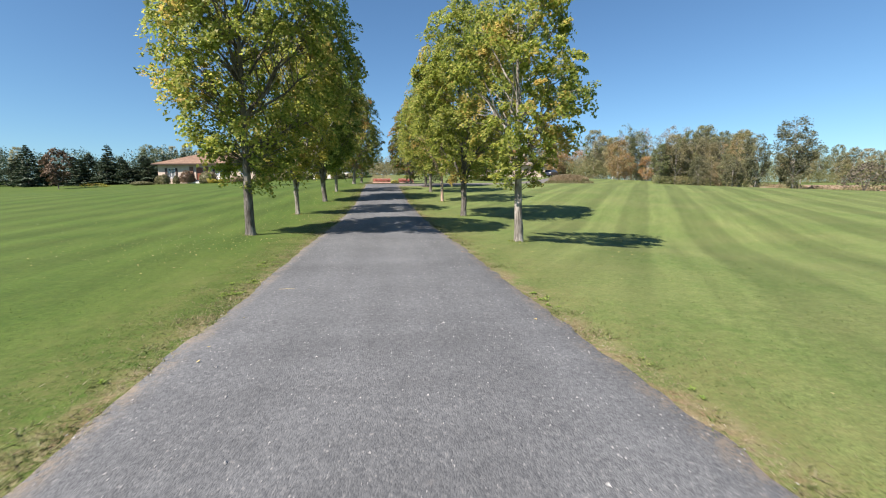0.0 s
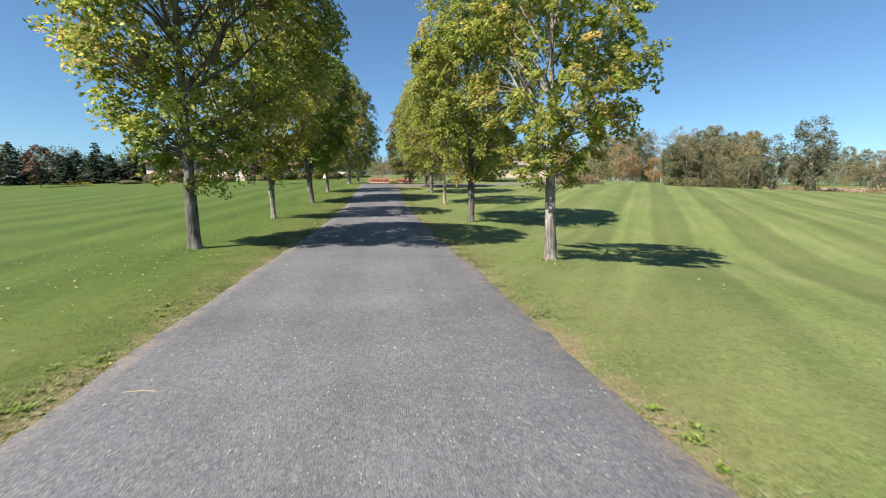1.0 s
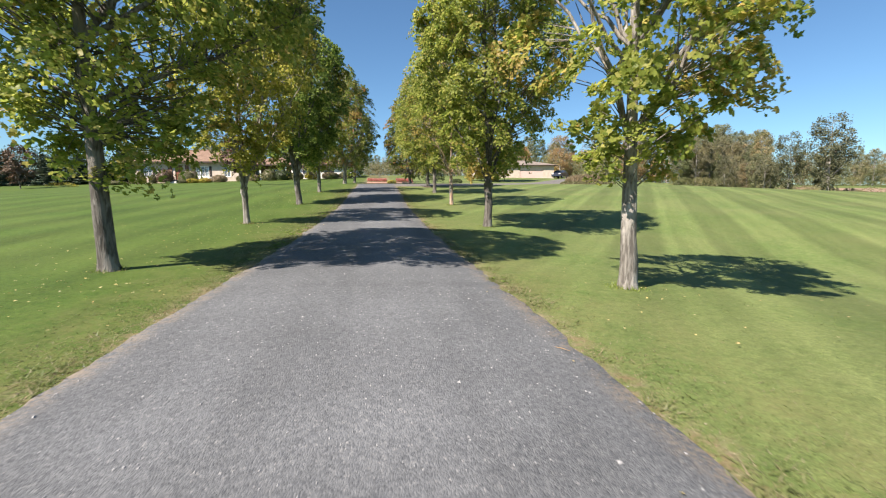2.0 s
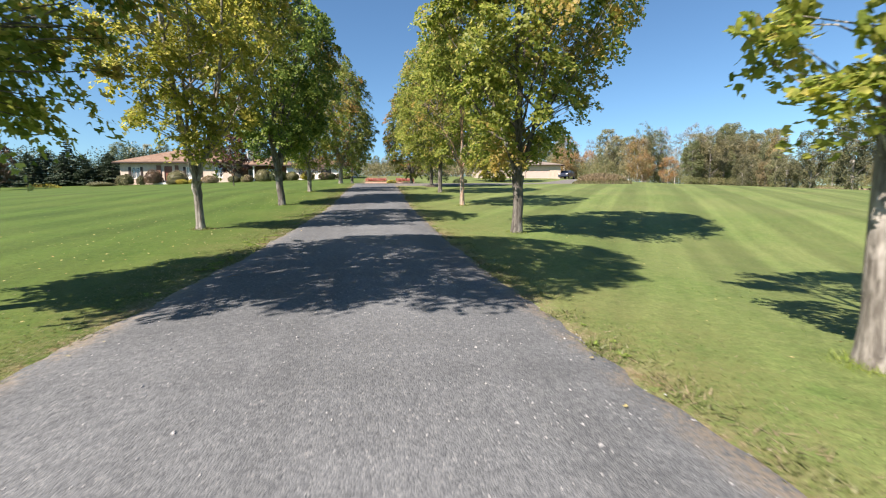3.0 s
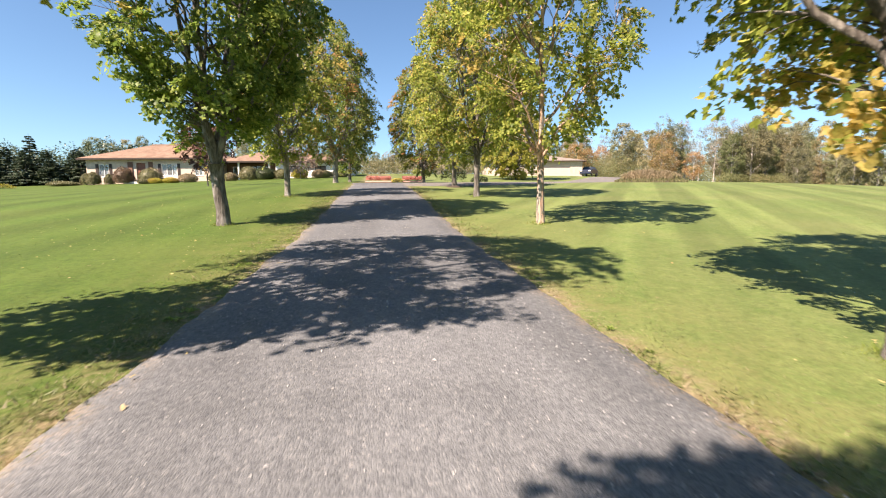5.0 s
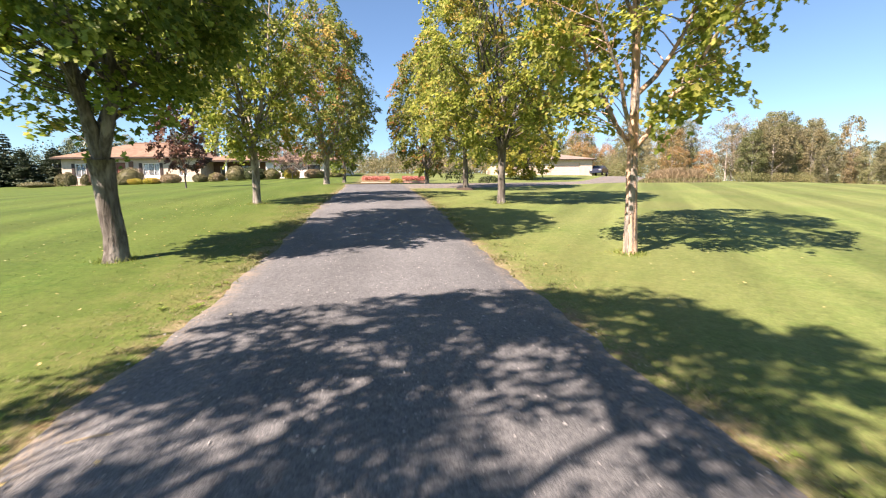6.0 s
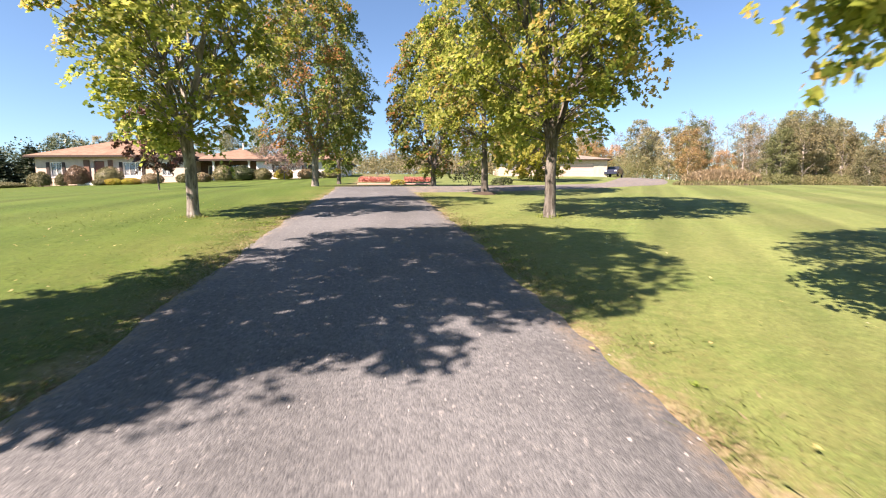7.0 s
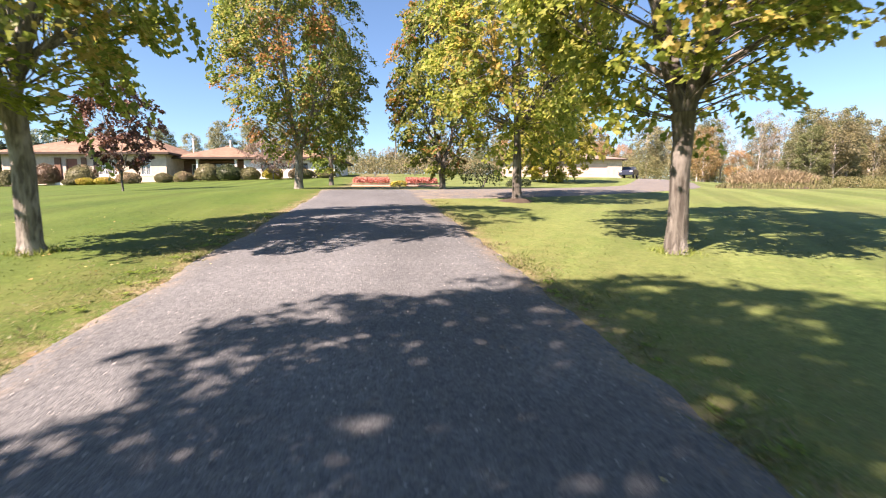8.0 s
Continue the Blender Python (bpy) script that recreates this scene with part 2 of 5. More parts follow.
M_LEAF_GOLD = leaf_material("yellow_maple_leaves", [(0.205, 0.240, 0.040), (0.325, 0.340, 0.060), (0.440, 0.415, 0.085), (0.55, 0.485, 0.130)], (0.56, 0.44, 0.13), 0.28, 0.66)
M_LEAF_FLAME = leaf_material("green_and_orange_leaves", [(0.095, 0.145, 0.032), (0.165, 0.225, 0.048), (0.270, 0.310, 0.072), (0.430, 0.400, 0.115)], (0.44, 0.21, 0.09), 0.46, 0.55, 0.35)
M_LEAF_PURPLE = leaf_material("dark_red_leaves", [(0.075, 0.036, 0.028), (0.115, 0.052, 0.038), (0.16, 0.078, 0.05)], (0.17, 0.10, 0.045), 0.4, 0.2)
# woodland tones lifted, greyed and evened: distance haze is put into the colour
M_LEAF_RUSSET = leaf_material("russet_leaves", [(0.225, 0.210, 0.130), (0.255, 0.238, 0.150), (0.285, 0.262, 0.172)], (0.26, 0.235, 0.13), 0.6, 0.48, per_object=True)
M_LEAF_ORANGE = leaf_material("orange_leaves", [(0.40, 0.24, 0.12), (0.50, 0.32, 0.17), (0.50, 0.38, 0.21)], (0.36, 0.31, 0.12), 0.4, 0.48, per_object=True)
M_LEAF_OLIVE = leaf_material("olive_wood_leaves", [(0.255, 0.265, 0.145), (0.295, 0.305, 0.17), (0.335, 0.33, 0.195)], (0.37, 0.345, 0.22), 0.6, 0.48, 0.12, per_object=True)
M_LEAF_WOOD = leaf_material("dull_green_wood_leaves", [(0.175, 0.205, 0.098), (0.21, 0.235, 0.112), (0.245, 0.258, 0.135)], (0.38, 0.33, 0.19), 0.5, 0.48, 0.12, per_object=True)
M_LEAF_MAUVE = leaf_material("thin_pinkish_brown_leaves", [(0.32, 0.265, 0.225), (0.36, 0.30, 0.255), (0.39, 0.33, 0.28)], (0.38, 0.35, 0.24), 0.5, 0.48, 0.12, per_object=True)
M_NEEDLE = leaf_material("spruce_needles", [(0.040, 0.066, 0.040), (0.072, 0.108, 0.064), (0.115, 0.150, 0.088)], (0.11, 0.12, 0.060), 0.3, 0.15)
M_BARE = leaf_material("bare_pinkish_twigs", [(0.17, 0.115, 0.095), (0.24, 0.165, 0.135), (0.29, 0.21, 0.17)], (0.22, 0.17, 0.12), 0.4, 0.2)
M_SHRUB = leaf_material("clipped_shrub_leaves", [(0.125, 0.125, 0.058), (0.165, 0.160, 0.075), (0.205, 0.195, 0.095)], (0.23, 0.19, 0.11), 0.3, 0.2)
M_SHRUB_DARK = leaf_material("dark_shrub_leaves", [(0.022, 0.035, 0.014), (0.042, 0.060, 0.022), (0.065, 0.085, 0.03)], (0.07, 0.08, 0.03), 0.3, 0.2)
M_SHRUB_BROWN = leaf_material("brown_shrub_leaves", [(0.095, 0.060, 0.038), (0.135, 0.085, 0.052), (0.175, 0.115, 0.070)], (0.16, 0.13, 0.06), 0.3, 0.2)
M_GOLD_SHRUB = leaf_material("golden_shrub_leaves", [(0.36, 0.30, 0.045), (0.50, 0.43, 0.07), (0.30, 0.29, 0.06)], (0.40, 0.26, 0.08), 0.4, 0.3)
M_RED_FLOWER = leaf_material("red_flowers", [(0.48, 0.15, 0.115), (0.54, 0.22, 0.18), (0.52, 0.32, 0.26)], (0.26, 0.22, 0.11), 0.25, 0.3, 1.5)
M_BRUSH = leaf_material("dry_brush", [(0.23, 0.175, 0.105), (0.32, 0.25, 0.155), (0.38, 0.31, 0.20)], (0.23, 0.24, 0.09), 0.5, 0.3, 0.3)
M_FALLEN = leaf_material("fallen_leaves", [(0.42, 0.33, 0.12), (0.50, 0.42, 0.19), (0.36, 0.21, 0.09)], (0.52, 0.46, 0.28), 0.4, 0.2)
M_BLADE = leaf_material("grass_blades", [(0.130, 0.195, 0.036), (0.180, 0.235, 0.050), (0.240, 0.270, 0.075)], (0.29, 0.26, 0.11), 0.30, 0.3, 0.8)

# ------------------------------------------------------------------ mesh helpers


class Geo:
    """Gathers vertices and faces of one mesh."""

    def __init__(self):
        self.v, self.f, self.n = [], [], 0

    def add(self, verts, faces):
        verts = np.asarray(verts, float).reshape(-1, 3)
        self.v.append(verts)
        for grp in faces if isinstance(faces, list) else [faces]:
            self.f.append(np.asarray(grp, int) + self.n)
        self.n += len(verts)

    def mesh(self, name, smooth=False):
        me = bpy.data.meshes.new(name)
        V = np.concatenate(self.v)
        me.vertices.add(len(V))
        me.vertices.foreach_set("co", V.astype(np.float32).ravel())
        sizes = np.concatenate([np.full(len(f), f.shape[1]) for f in self.f])
        loops = np.concatenate([f.ravel() for f in self.f])
        me.loops.add(len(loops))
        me.loops.foreach_set("vertex_index", loops.astype(np.int32))
        me.polygons.add(len(sizes))
        me.polygons.foreach_set("loop_start", np.concatenate([[0], np.cumsum(sizes)[:-1]]).astype(np.int32))
        me.polygons.foreach_set("use_smooth", np.full(len(sizes), smooth))
        me.update(calc_edges=True)
        me.validate()
        return me


PLAN = Matrix.Diagonal((UNIT, UNIT, UNIT, 1))


def part(name, geo, material, parent=None, label="", smooth=False):
    me = geo if isinstance(geo, bpy.types.Mesh) else geo.mesh(name, smooth)
    if material is not None and not me.materials:
        me.materials.append(material)
    ob = new(name, me)
    if parent is not None:
        ob.parent = parent
    else:
        ob.matrix_basis = PLAN
    return tagged(ob, label)


def thing(name, x, y, z, rz=0.0, label="", category="", group="", kind=""):
    ob = new(name)
    ob.empty_display_size = 0.2
    ob.matrix_basis = PLAN @ pose(x, y, z, 0, 0, rz)
    return tagged(ob, label, category, group, kind)


def tube(geo, pts, radii, sides=6, squash=None):
    pts = np.asarray(pts, float)
    n = len(pts)
    tang = np.gradient(pts, axis=0)
    tang /= np.linalg.norm(tang, axis=1)[:, None] + 1e-9
    ref = np.array([0, 0, 1.0]) if abs(tang[0][2]) < 0.9 else np.array([1.0, 0, 0])
    ang = np.arange(sides) * 2 * math.pi / sides
    rings = []
    for i in range(n):
        a = np.cross(tang[i], ref)
        a /= np.linalg.norm(a) + 1e-9
        b = np.cross(tang[i], a)
        r = radii[i] * (squash[i] if squash is not None else np.ones(sides))
        rings.append(pts[i] + (np.cos(ang) * r)[:, None] * a + (np.sin(ang) * r)[:, None] * b)
    i, j = np.meshgrid(np.arange(n - 1), np.arange(sides), indexing="ij")
    j2 = (j + 1) % sides
    quads = np.stack([i * sides + j, (i + 1) * sides + j, (i + 1) * sides + j2, i * sides + j2], -1).reshape(-1, 4)
    geo.add(np.concatenate(rings), [quads, np.arange((n - 1) * sides, n * sides)[None, :]])


def boxes(geo, *specs, bevel=0.0):
    """Bevelled boxes from (x0, x1, y0, y1, z0, z1)."""
    for x0, x1, y0, y1, z0, z1 in specs:
        bm = bmesh.new()
        bmesh.ops.create_cube(bm, size=1.0, matrix=Matrix.Translation(((x0 + x1) / 2, (y0 + y1) / 2, (z0 + z1) / 2)) @ Matrix.Diagonal((x1 - x0, y1 - y0, z1 - z0, 1)))
        if bevel:
            bmesh.ops.bevel(bm, geom=bm.edges[:], offset=bevel, segments=1, affect="EDGES", profile=0.5)
        bm.verts.index_update()
        vs = [v.co[:] for v in bm.verts]
        by = {}
        for fc in bm.faces:
            by.setdefault(len(fc.verts), []).append([v.index for v in fc.verts])
        geo.add(vs, [np.array(q) for q in by.values()])
        bm.free()
    return geo


def box(*spec, bevel=0.0):
    return boxes(Geo(), spec, bevel=bevel)


def leaves(geo, centres, size, rng, out=None, fan=True, up=0.55, jag=0.35, spray=None):
    """Small lobed (fan) or diamond leaves at the given places, lying over and hanging at odd angles, or each as its spray lies."""
    n = len(centres)
    nrm = rng.normal(size=(n, 3)) * (0.55 if spray is None else 0.40)
    if spray is not None:
        nrm += spray
    else:
        nrm[:, 2] += up
        if out is not None:
            nrm += out * 0.45
    nrm /= np.linalg.norm(nrm, axis=1)[:, None] + 1e-9
    d = rng.normal(size=(n, 3))
    d[:, 2] -= 0.5
    d -= nrm * (d * nrm).sum(1)[:, None]
    d /= np.linalg.norm(d, axis=1)[:, None] + 1e-9
    s = np.cross(nrm, d)
    sz = (size * (1 + jag * rng.uniform(-1, 1, n)))[:, None]
    if fan == "tri":
        shape = [(-0.38, 0.1, 0), (0.38, 0.15, 0), (0.05, 1.0, 0)]
        tri = np.array([(0, 1, 2)])
    elif fan:
        shape = [(0, 0.05, 0), (-0.50, 0.12, 0.05), (-0.56, 0.60, 0.08), (-0.22, 0.58, 0.0), (0, 1.05, -0.10), (0.22, 0.58, 0.0), (0.56, 0.60, 0.08), (0.50, 0.12, 0.05)]
        tri = np.array([(0, 3, 1), (1, 3, 2), (0, 5, 3), (3, 5, 4), (0, 7, 5), (5, 7, 6)])
    else:
        shape = [(0, 0, 0), (-0.36, 0.5, 0.08), (0, 1.0, 0), (0.36, 0.5, 0.08)]
        tri = np.array([(0, 3, 2), (0, 2, 1)])
    V = np.stack([centres + sz * (a * s + (b - 0.5) * d + c * nrm) for a, b, c in shape], 1)
    k = len(shape)
    F = (tri[None] + (np.arange(n) * k)[:, None, None]).reshape(-1, 3)
    geo.add(V.reshape(-1, 3), F)


def value_noise(p, seed):
    """Smooth noise in -1..1 for an array of points."""
    q = np.asarray(p, float)
    r = np.random.RandomState(seed)
    tot = np.zeros(len(q))
    for amp, frq in ((0.6, 1.0), (0.3, 2.1), (0.15, 4.3)):
        for _ in range(3):
            w, ph = r.normal(size=3) * frq, r.uniform(0, 6.28)
            tot += amp * np.sin(q @ w + ph) / 1.8
    return tot


# ------------------------------------------------------------------ the lie of the land
PY = [-400, -10, 0, 8.6, 16.7, 21.5, 31.4, 39, 46.7, 54, 62, 72, 95, 112, 160, 300, 1500]
PZ = [-3, -0.15, 0, 0.27, 0.55, 0.85, 1.58, 2.4, 3.08, 3.7, 4.1, 4.65, 6.75, 8.2, 11, 15, 17]


def land(x, y):
    """Height of the ground: a drive that climbs, a shallow dip in the east lawn, a west lawn that falls away."""
    x, y = np.asarray(x, float), np.asarray(y, float)
    z = sum(np.interp(y + d, PY, PZ) for d in (-3, -1.5, 0, 1.5, 3)) / 5
    z = z - 0.65 * np.exp(-((x - 11) / 6.0) ** 2 - ((y - 18) / 10.0) ** 2)
    s = np.clip((y - 20) / 50.0, 0, 1)
    return z - (0.036 * np.clip(-x - 6, 0, 60) + 0.042 * np.clip(x - 33, 0, 60)) * s * s * (3 - 2 * s)


def drive_mid(y):
    return -0.22 - 0.005 * np.asarray(y, float)


def drive_half(y):
    return np.interp(y, [-20, 13, 30, 80], [2.14, 2.14, 1.78, 1.78])


def from_seal(x, y):
    """Sideways distance from the drive's middle, counted so that its edge lies at 2.0 everywhere."""
    return np.abs(np.asarray(x, float) - drive_mid(y)) - drive_half(y) + 2.0


def at(x, y):
    return float(land(x, y))


FAR = 1.28      # unit of the outlying plan


def site(u, v):
    """The house and the woods follow a grid of their own unit, turned 6.5 degrees from the drive."""
    c, s = math.cos(radians(6.5)), math.sin(radians(6.5))
    return FAR * (u * c + v * s), 16 + FAR * (-u * s + v * c - 16)


# ------------------------------------------------------------------ ground and drive


def spread(lo, hi, step, far_lo, far_hi):
    a = list(np.arange(lo, hi + 0.01, step))
    s, x = step, lo
    while x > far_lo:
        s *= 1.25
        x -= s
        a.insert(0, x)
    s, x = step, a[-1]
    while x < far_hi:
        s *= 1.25
        x += s
        a.append(x)
    return np.array(a)


def build_ground():
    xs, ys = spread(-14, 20, 0.7, -1500, 1500), spread(-6, 80, 0.7, -400, 1500)
    X, Y = np.meshgrid(xs, ys, indexing="ij")
    Z = land(X, Y)
    rough = value_noise(np.stack([X.ravel() * 0.45, Y.ravel() * 0.45, 0 * X.ravel()], 1), 5).reshape(X.shape)
    off = np.clip((from_seal(X, Y) - 2.4) / 2.0, 0, 1)
    Z = Z + 0.012 * rough * off
    nx, ny = X.shape
    i, j = np.meshgrid(np.arange(nx - 1), np.arange(ny - 1), indexing="ij")
    F = np.stack([i * ny + j, (i + 1) * ny + j, (i + 1) * ny + j + 1, i * ny + j + 1], -1).reshape(-1, 4)
    geo = Geo()
    geo.add(np.stack([X, Y, Z], -1).reshape(-1, 3), F)
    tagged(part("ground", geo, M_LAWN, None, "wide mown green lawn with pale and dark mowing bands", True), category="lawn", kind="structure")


def strip(name, centre, half_l, half_r, label, lift=0.022, seed=1, wob=0.045):
    """A made surface along a centre line, a little crowned, with ragged edges that dive into the turf."""
    c = np.asarray(centre, float)
    t = np.gradient(c, axis=0)
    t /= np.linalg.norm(t, axis=1)[:, None]
    n = np.stack([t[:, 1], -t[:, 0]], 1)
    s = np.concatenate([[0], np.cumsum(np.linalg.norm(np.diff(c, axis=0), axis=1))])
    zero = 0 * s
    el = half_l + wob * value_noise(np.stack([s * 1.1, zero, zero], 1), seed) + 0.045 * value_noise(np.stack([s * 6, zero, zero], 1), seed + 1)
    er = half_r + wob * value_noise(np.stack([s * 1.1, zero + 9, zero], 1), seed + 2) + 0.045 * value_noise(np.stack([s * 6, zero, zero], 1), seed + 3)
    us = np.array([-1.06, -1.0, -0.9, -0.7, -0.45, -0.2, 0, 0.2, 0.45, 0.7, 0.9, 1.0, 1.06])
    rows = []
    for u in us:
        w = np.where(u < 0, el, er) * u
        p = c + n * w[:, None]
        z = land(p[:, 0], p[:, 1]) + lift + 0.03 * (1 - u * u) - (0.08 if abs(u) > 1.01 else 0.014 if abs(u) > 0.95 else 0)
        rows.append(np.column_stack([p, z]))
    V = np.stack(rows, 1)
    m, k = V.shape[:2]
    i, j = np.meshgrid(np.arange(m - 1), np.arange(k - 1), indexing="ij")
    F = np.stack([i * k + j, i * k + j + 1, (i + 1) * k + j + 1, (i + 1) * k + j], -1).reshape(-1, 4)
    geo = Geo()
    geo.add(V.reshape(-1, 3), F)
    return tagged(part(name, geo, M_DRIVE, None, label, True), category="driveway", kind="structure")


def smooth_line(pts, n):
    """A Catmull-Rom line through a few plan points."""
    p = np.asarray(pts, float)
    p = np.vstack([2 * p[0] - p[1], p, 2 * p[-1] - p[-2]])
    out = []
    m = len(p) - 3
    for q in np.linspace(0, m - 1e-6, n):
        i, f = int(q), q - int(q)
        a, b, c, d = p[i:i + 4]
        out.append(0.5 * (2 * b + (c - a) * f + (2 * a - 5 * b + 4 * c - d) * f * f + (3 * b - a - 3 * c + d) * f ** 3))
    return np.array(out)


build_ground()
DRIVE_Y = np.arange(-12, 52.1, 0.12)
strip("road_drive", np.column_stack([drive_mid(DRIVE_Y), DRIVE_Y]), drive_half(DRIVE_Y), drive_half(DRIVE_Y), "grey chip-sealed driveway with worn dusty edges and tree shade", seed=3)
strip("road_loop", smooth_line([(-2.3, 51.5), (0, 51.7), (4, 52.2), (9, 54.4), (15, 59), (22, 67), (30, 78), (38, 90), (44, 99)], 150), 2.9, 2.9,
      "pale grey gravel drive that curves off towards the garage", lift=0.030, seed=8)

# ------------------------------------------------------------------ trees


def bez(a, b, c, n):
    t = np.linspace(0, 1, n)[:, None]
    return (1 - t) ** 2 * np.asarray(a) + 2 * t * (1 - t) * np.asarray(b) + t * t * np.asarray(c)


def maple(name, x, y, height, reach, low, fork, girth, leaf_mat, bark, seed, stems=1, clumps=240, per=55, leaf=0.15, gap=0.1,
          label="", lean=(0, 0), fan=True, category="tree", group="", belly=0.42, limb_n=8, split=True, skew=(0, 0), sink=0.06, puff=0.66, hang=0.0):
    """A broadleaf tree: flared trunk, leaders, limbs, twigs, and a crown of leaf clumps inside an uneven outline."""
    rng = np.random.RandomState(seed)
    tree = thing(name, x, y, at(x, y) - sink, 0.0, label, category, group)

    def axis_at(z):
        return np.array([lean[0] * z, lean[1] * z, z])

    # outline of the crown
    def reach_at(u, ang):
        shape = np.where(u < belly, (0.10 + 0.90 * np.clip(u, 0, 1) / belly) ** 0.6, np.sqrt(np.clip(1 - ((u - belly) / (1.02 - belly)) ** 2, 0, 1)) ** 0.9)
        d = np.stack([np.cos(ang) * 1.5, np.sin(ang) * 1.5, u * 2.6], -1)
        return reach * shape * (1 + 0.10 * value_noise(d, seed + 7))

    # trunk
    g = Geo()
    rise = np.linspace(0.8, fork, 4) if stems > 1 else np.linspace(0.9, height * 0.93, 10)
    zs = np.concatenate([[0, 0.08, 0.2, 0.45], rise])
    wob = np.cumsum(rng.normal(size=(len(zs), 2)) * 0.022 * (height / 9), axis=0)
    wob -= wob[0]
    pts = np.array([axis_at(z) for z in zs])
    pts[:, :2] += wob * (zs / zs[-1])[:, None] ** 0.5
    if stems > 1:
        rad = girth * (1 + 0.32 * np.exp(-zs / 0.13)) * (1 - 0.12 * zs / fork) * (1 + 0.25 * np.clip((zs - fork + 0.5) / 0.5, 0, 1))
    else:
        rad = girth * (1 + 0.32 * np.exp(-zs / 0.13)) * (1 - 0.94 * (zs / zs[-1]) ** 0.85)
    lobes = 1 + 0.10 * np.sin(np.arange(10) * 2 * math.pi / 10 * 3 + rng.uniform(0, 6))[None, :] * np.exp(-zs / 0.3)[:, None] + 0.04 * rng.normal(size=(len(zs), 10))
    tube(g, pts, rad, 10, lobes)
    part("trunk", g, bark, tree, "", True)
    lines = [(pts, rad)]
    # limbs
    limbs = []
    gl = Geo()
    if stems > 1:
        for i in range(stems):
            a = 2 * math.pi * (i + rng.uniform(-0.25, 0.25)) / stems
            r_end = reach * rng.uniform(0.30, 0.55)
            z_end = height * rng.uniform(0.80, 0.95)
            start = pts[-1] - np.array([0, 0, 0.12])
            end = axis_at(z_end) + np.array([math.cos(a) * r_end, math.sin(a) * r_end, 0])
            mid = axis_at(fork + (z_end - fork) * 0.35) + np.array([math.cos(a), math.sin(a), 0]) * r_end * rng.uniform(0.55, 0.9)
            q = bez(start, mid, end, 10)
            q[1:-1] += rng.normal(size=(8, 3)) * 0.04
            r = np.linspace(girth * rng.uniform(0.50, 0.66), 0.018, 10)
            limbs.append((q, r))
            lines.append((q, r))
    leaders = lines[1:] if stems > 1 else lines[:1]
    for i in range(limb_n):
        src, sr = leaders[i % len(leaders)]
        f = rng.uniform(0.12, 0.75) if stems > 1 else rng.uniform(max(0.12, fork / height), 0.80)
        kk = int(f * (len(src) - 1)) if stems > 1 else int(np.argmin(np.abs(src[:, 2] - f * height)))
        st = src[kk]
        a = i * 2.399 + rng.uniform(-0.4, 0.4)
        z_end = min(height * 0.95, st[2] + rng.uniform(0.16, 0.36) * height)
        u_end = np.clip((z_end - low) / (height - low), 0.02, 0.98)
        re = float(reach_at(np.array([u_end]), np.array([a]))[0]) * rng.uniform(0.72, 0.9)
        end = axis_at(z_end) + np.array([math.cos(a) * re + skew[0] * (1.1 - 0.9 * u_end), math.sin(a) * re + skew[1] * (1.1 - 0.9 * u_end), 0])
        mid = st + (end - st) * np.array([0.5, 0.5, rng.uniform(0.30, 0.72)])
        q = bez(st, mid, end, 8)
        q[1:-1] += rng.normal(size=(6, 3)) * 0.05
        r = np.linspace(min(sr[kk] * 0.55, girth * 0.36) + 0.006, 0.006, 8)
        limbs.append((q, r))
        lines.append((q, r))
    for q, r in limbs:
        if split:
            gi = Geo()
            tube(gi, q, r, 7)
            part("limb", gi, bark, tree, "", True)
        else:
            tube(gl, q, r, 5)
    # leaf clumps
    want, cs, tries = clumps, [], 0
    while len(cs) < want and tries < want * 12:
        tries += 1
        u = rng.uniform(0, 1) ** 0.92
        a = rng.uniform(0, 2 * math.pi)
        rr = float(reach_at(np.array([u]), np.array([a]))[0])
        if rng.uniform() > (rr / reach) ** 1.2 + 0.12:
            continue
        f = rng.uniform(0.06, 1.0) ** 0.40
        if split and u < 0.22 and f < 0.55:
            continue
        foot = low + hang * (0.5 + 0.5 * math.cos(a))
        z = foot + u * (height - foot)
        p = axis_at(z) + np.array([math.cos(a) * rr * f + skew[0] * (1.1 - 0.9 * u), math.sin(a) * rr * f + skew[1] * (1.1 - 0.9 * u), 0])
        if value_noise(p[None] * 1.15, seed + 3)[0] < -0.95 + gap * 3.2:
            continue
        cs.append(p)
    cs = np.array(cs)
    fine = np.linspace(0, 1, 22)
    near = np.concatenate([np.column_stack([np.interp(fine, np.linspace(0, 1, len(q)), q[:, i]) for i in range(3)]) for q, r in lines])
    rads = np.concatenate([np.interp(fine, np.linspace(0, 1, len(r)), r) for q, r in lines])
    gt = Geo() if split else gl
    for p in cs:
        d = near - p
        cost = np.linalg.norm(d, axis=1) + 1.6 * np.clip(d[:, 2] + 0.5 * np.hypot(d[:, 0], d[:, 1]), 0, 9) + 3 * (near[:, 2] < fork * 0.9)
        k = int(np.argmin(cost))
        st = near[k]
        ln = np.linalg.norm(p - st)
        mid = (p + st) / 2 + np.array([0, 0, (0.10 if split else -0.10) * ln]) + rng.normal(size=3) * (0.14 if split else 0.06) * ln
        nq = 5 if split else 3
        q = bez(st, mid, p, nq)
        r0 = min(rads[k] * 0.7, 0.005 + 0.006 * ln)
        tube(gt, q, np.linspace(r0, 0.004, nq), 4 if split else 3)
    if gt.n:
        tagged(part("twig_mass" if split else "branch_mass", gt, bark, tree, "", True), kind="stuff")
    # crown
    m = rng.poisson(per, len(cs)) + 6
    idx = np.repeat(np.arange(len(cs)), m)
    size_c = (reach / 3.2) ** 0.5 * rng.uniform(0.34, 0.72, len(cs)) * puff
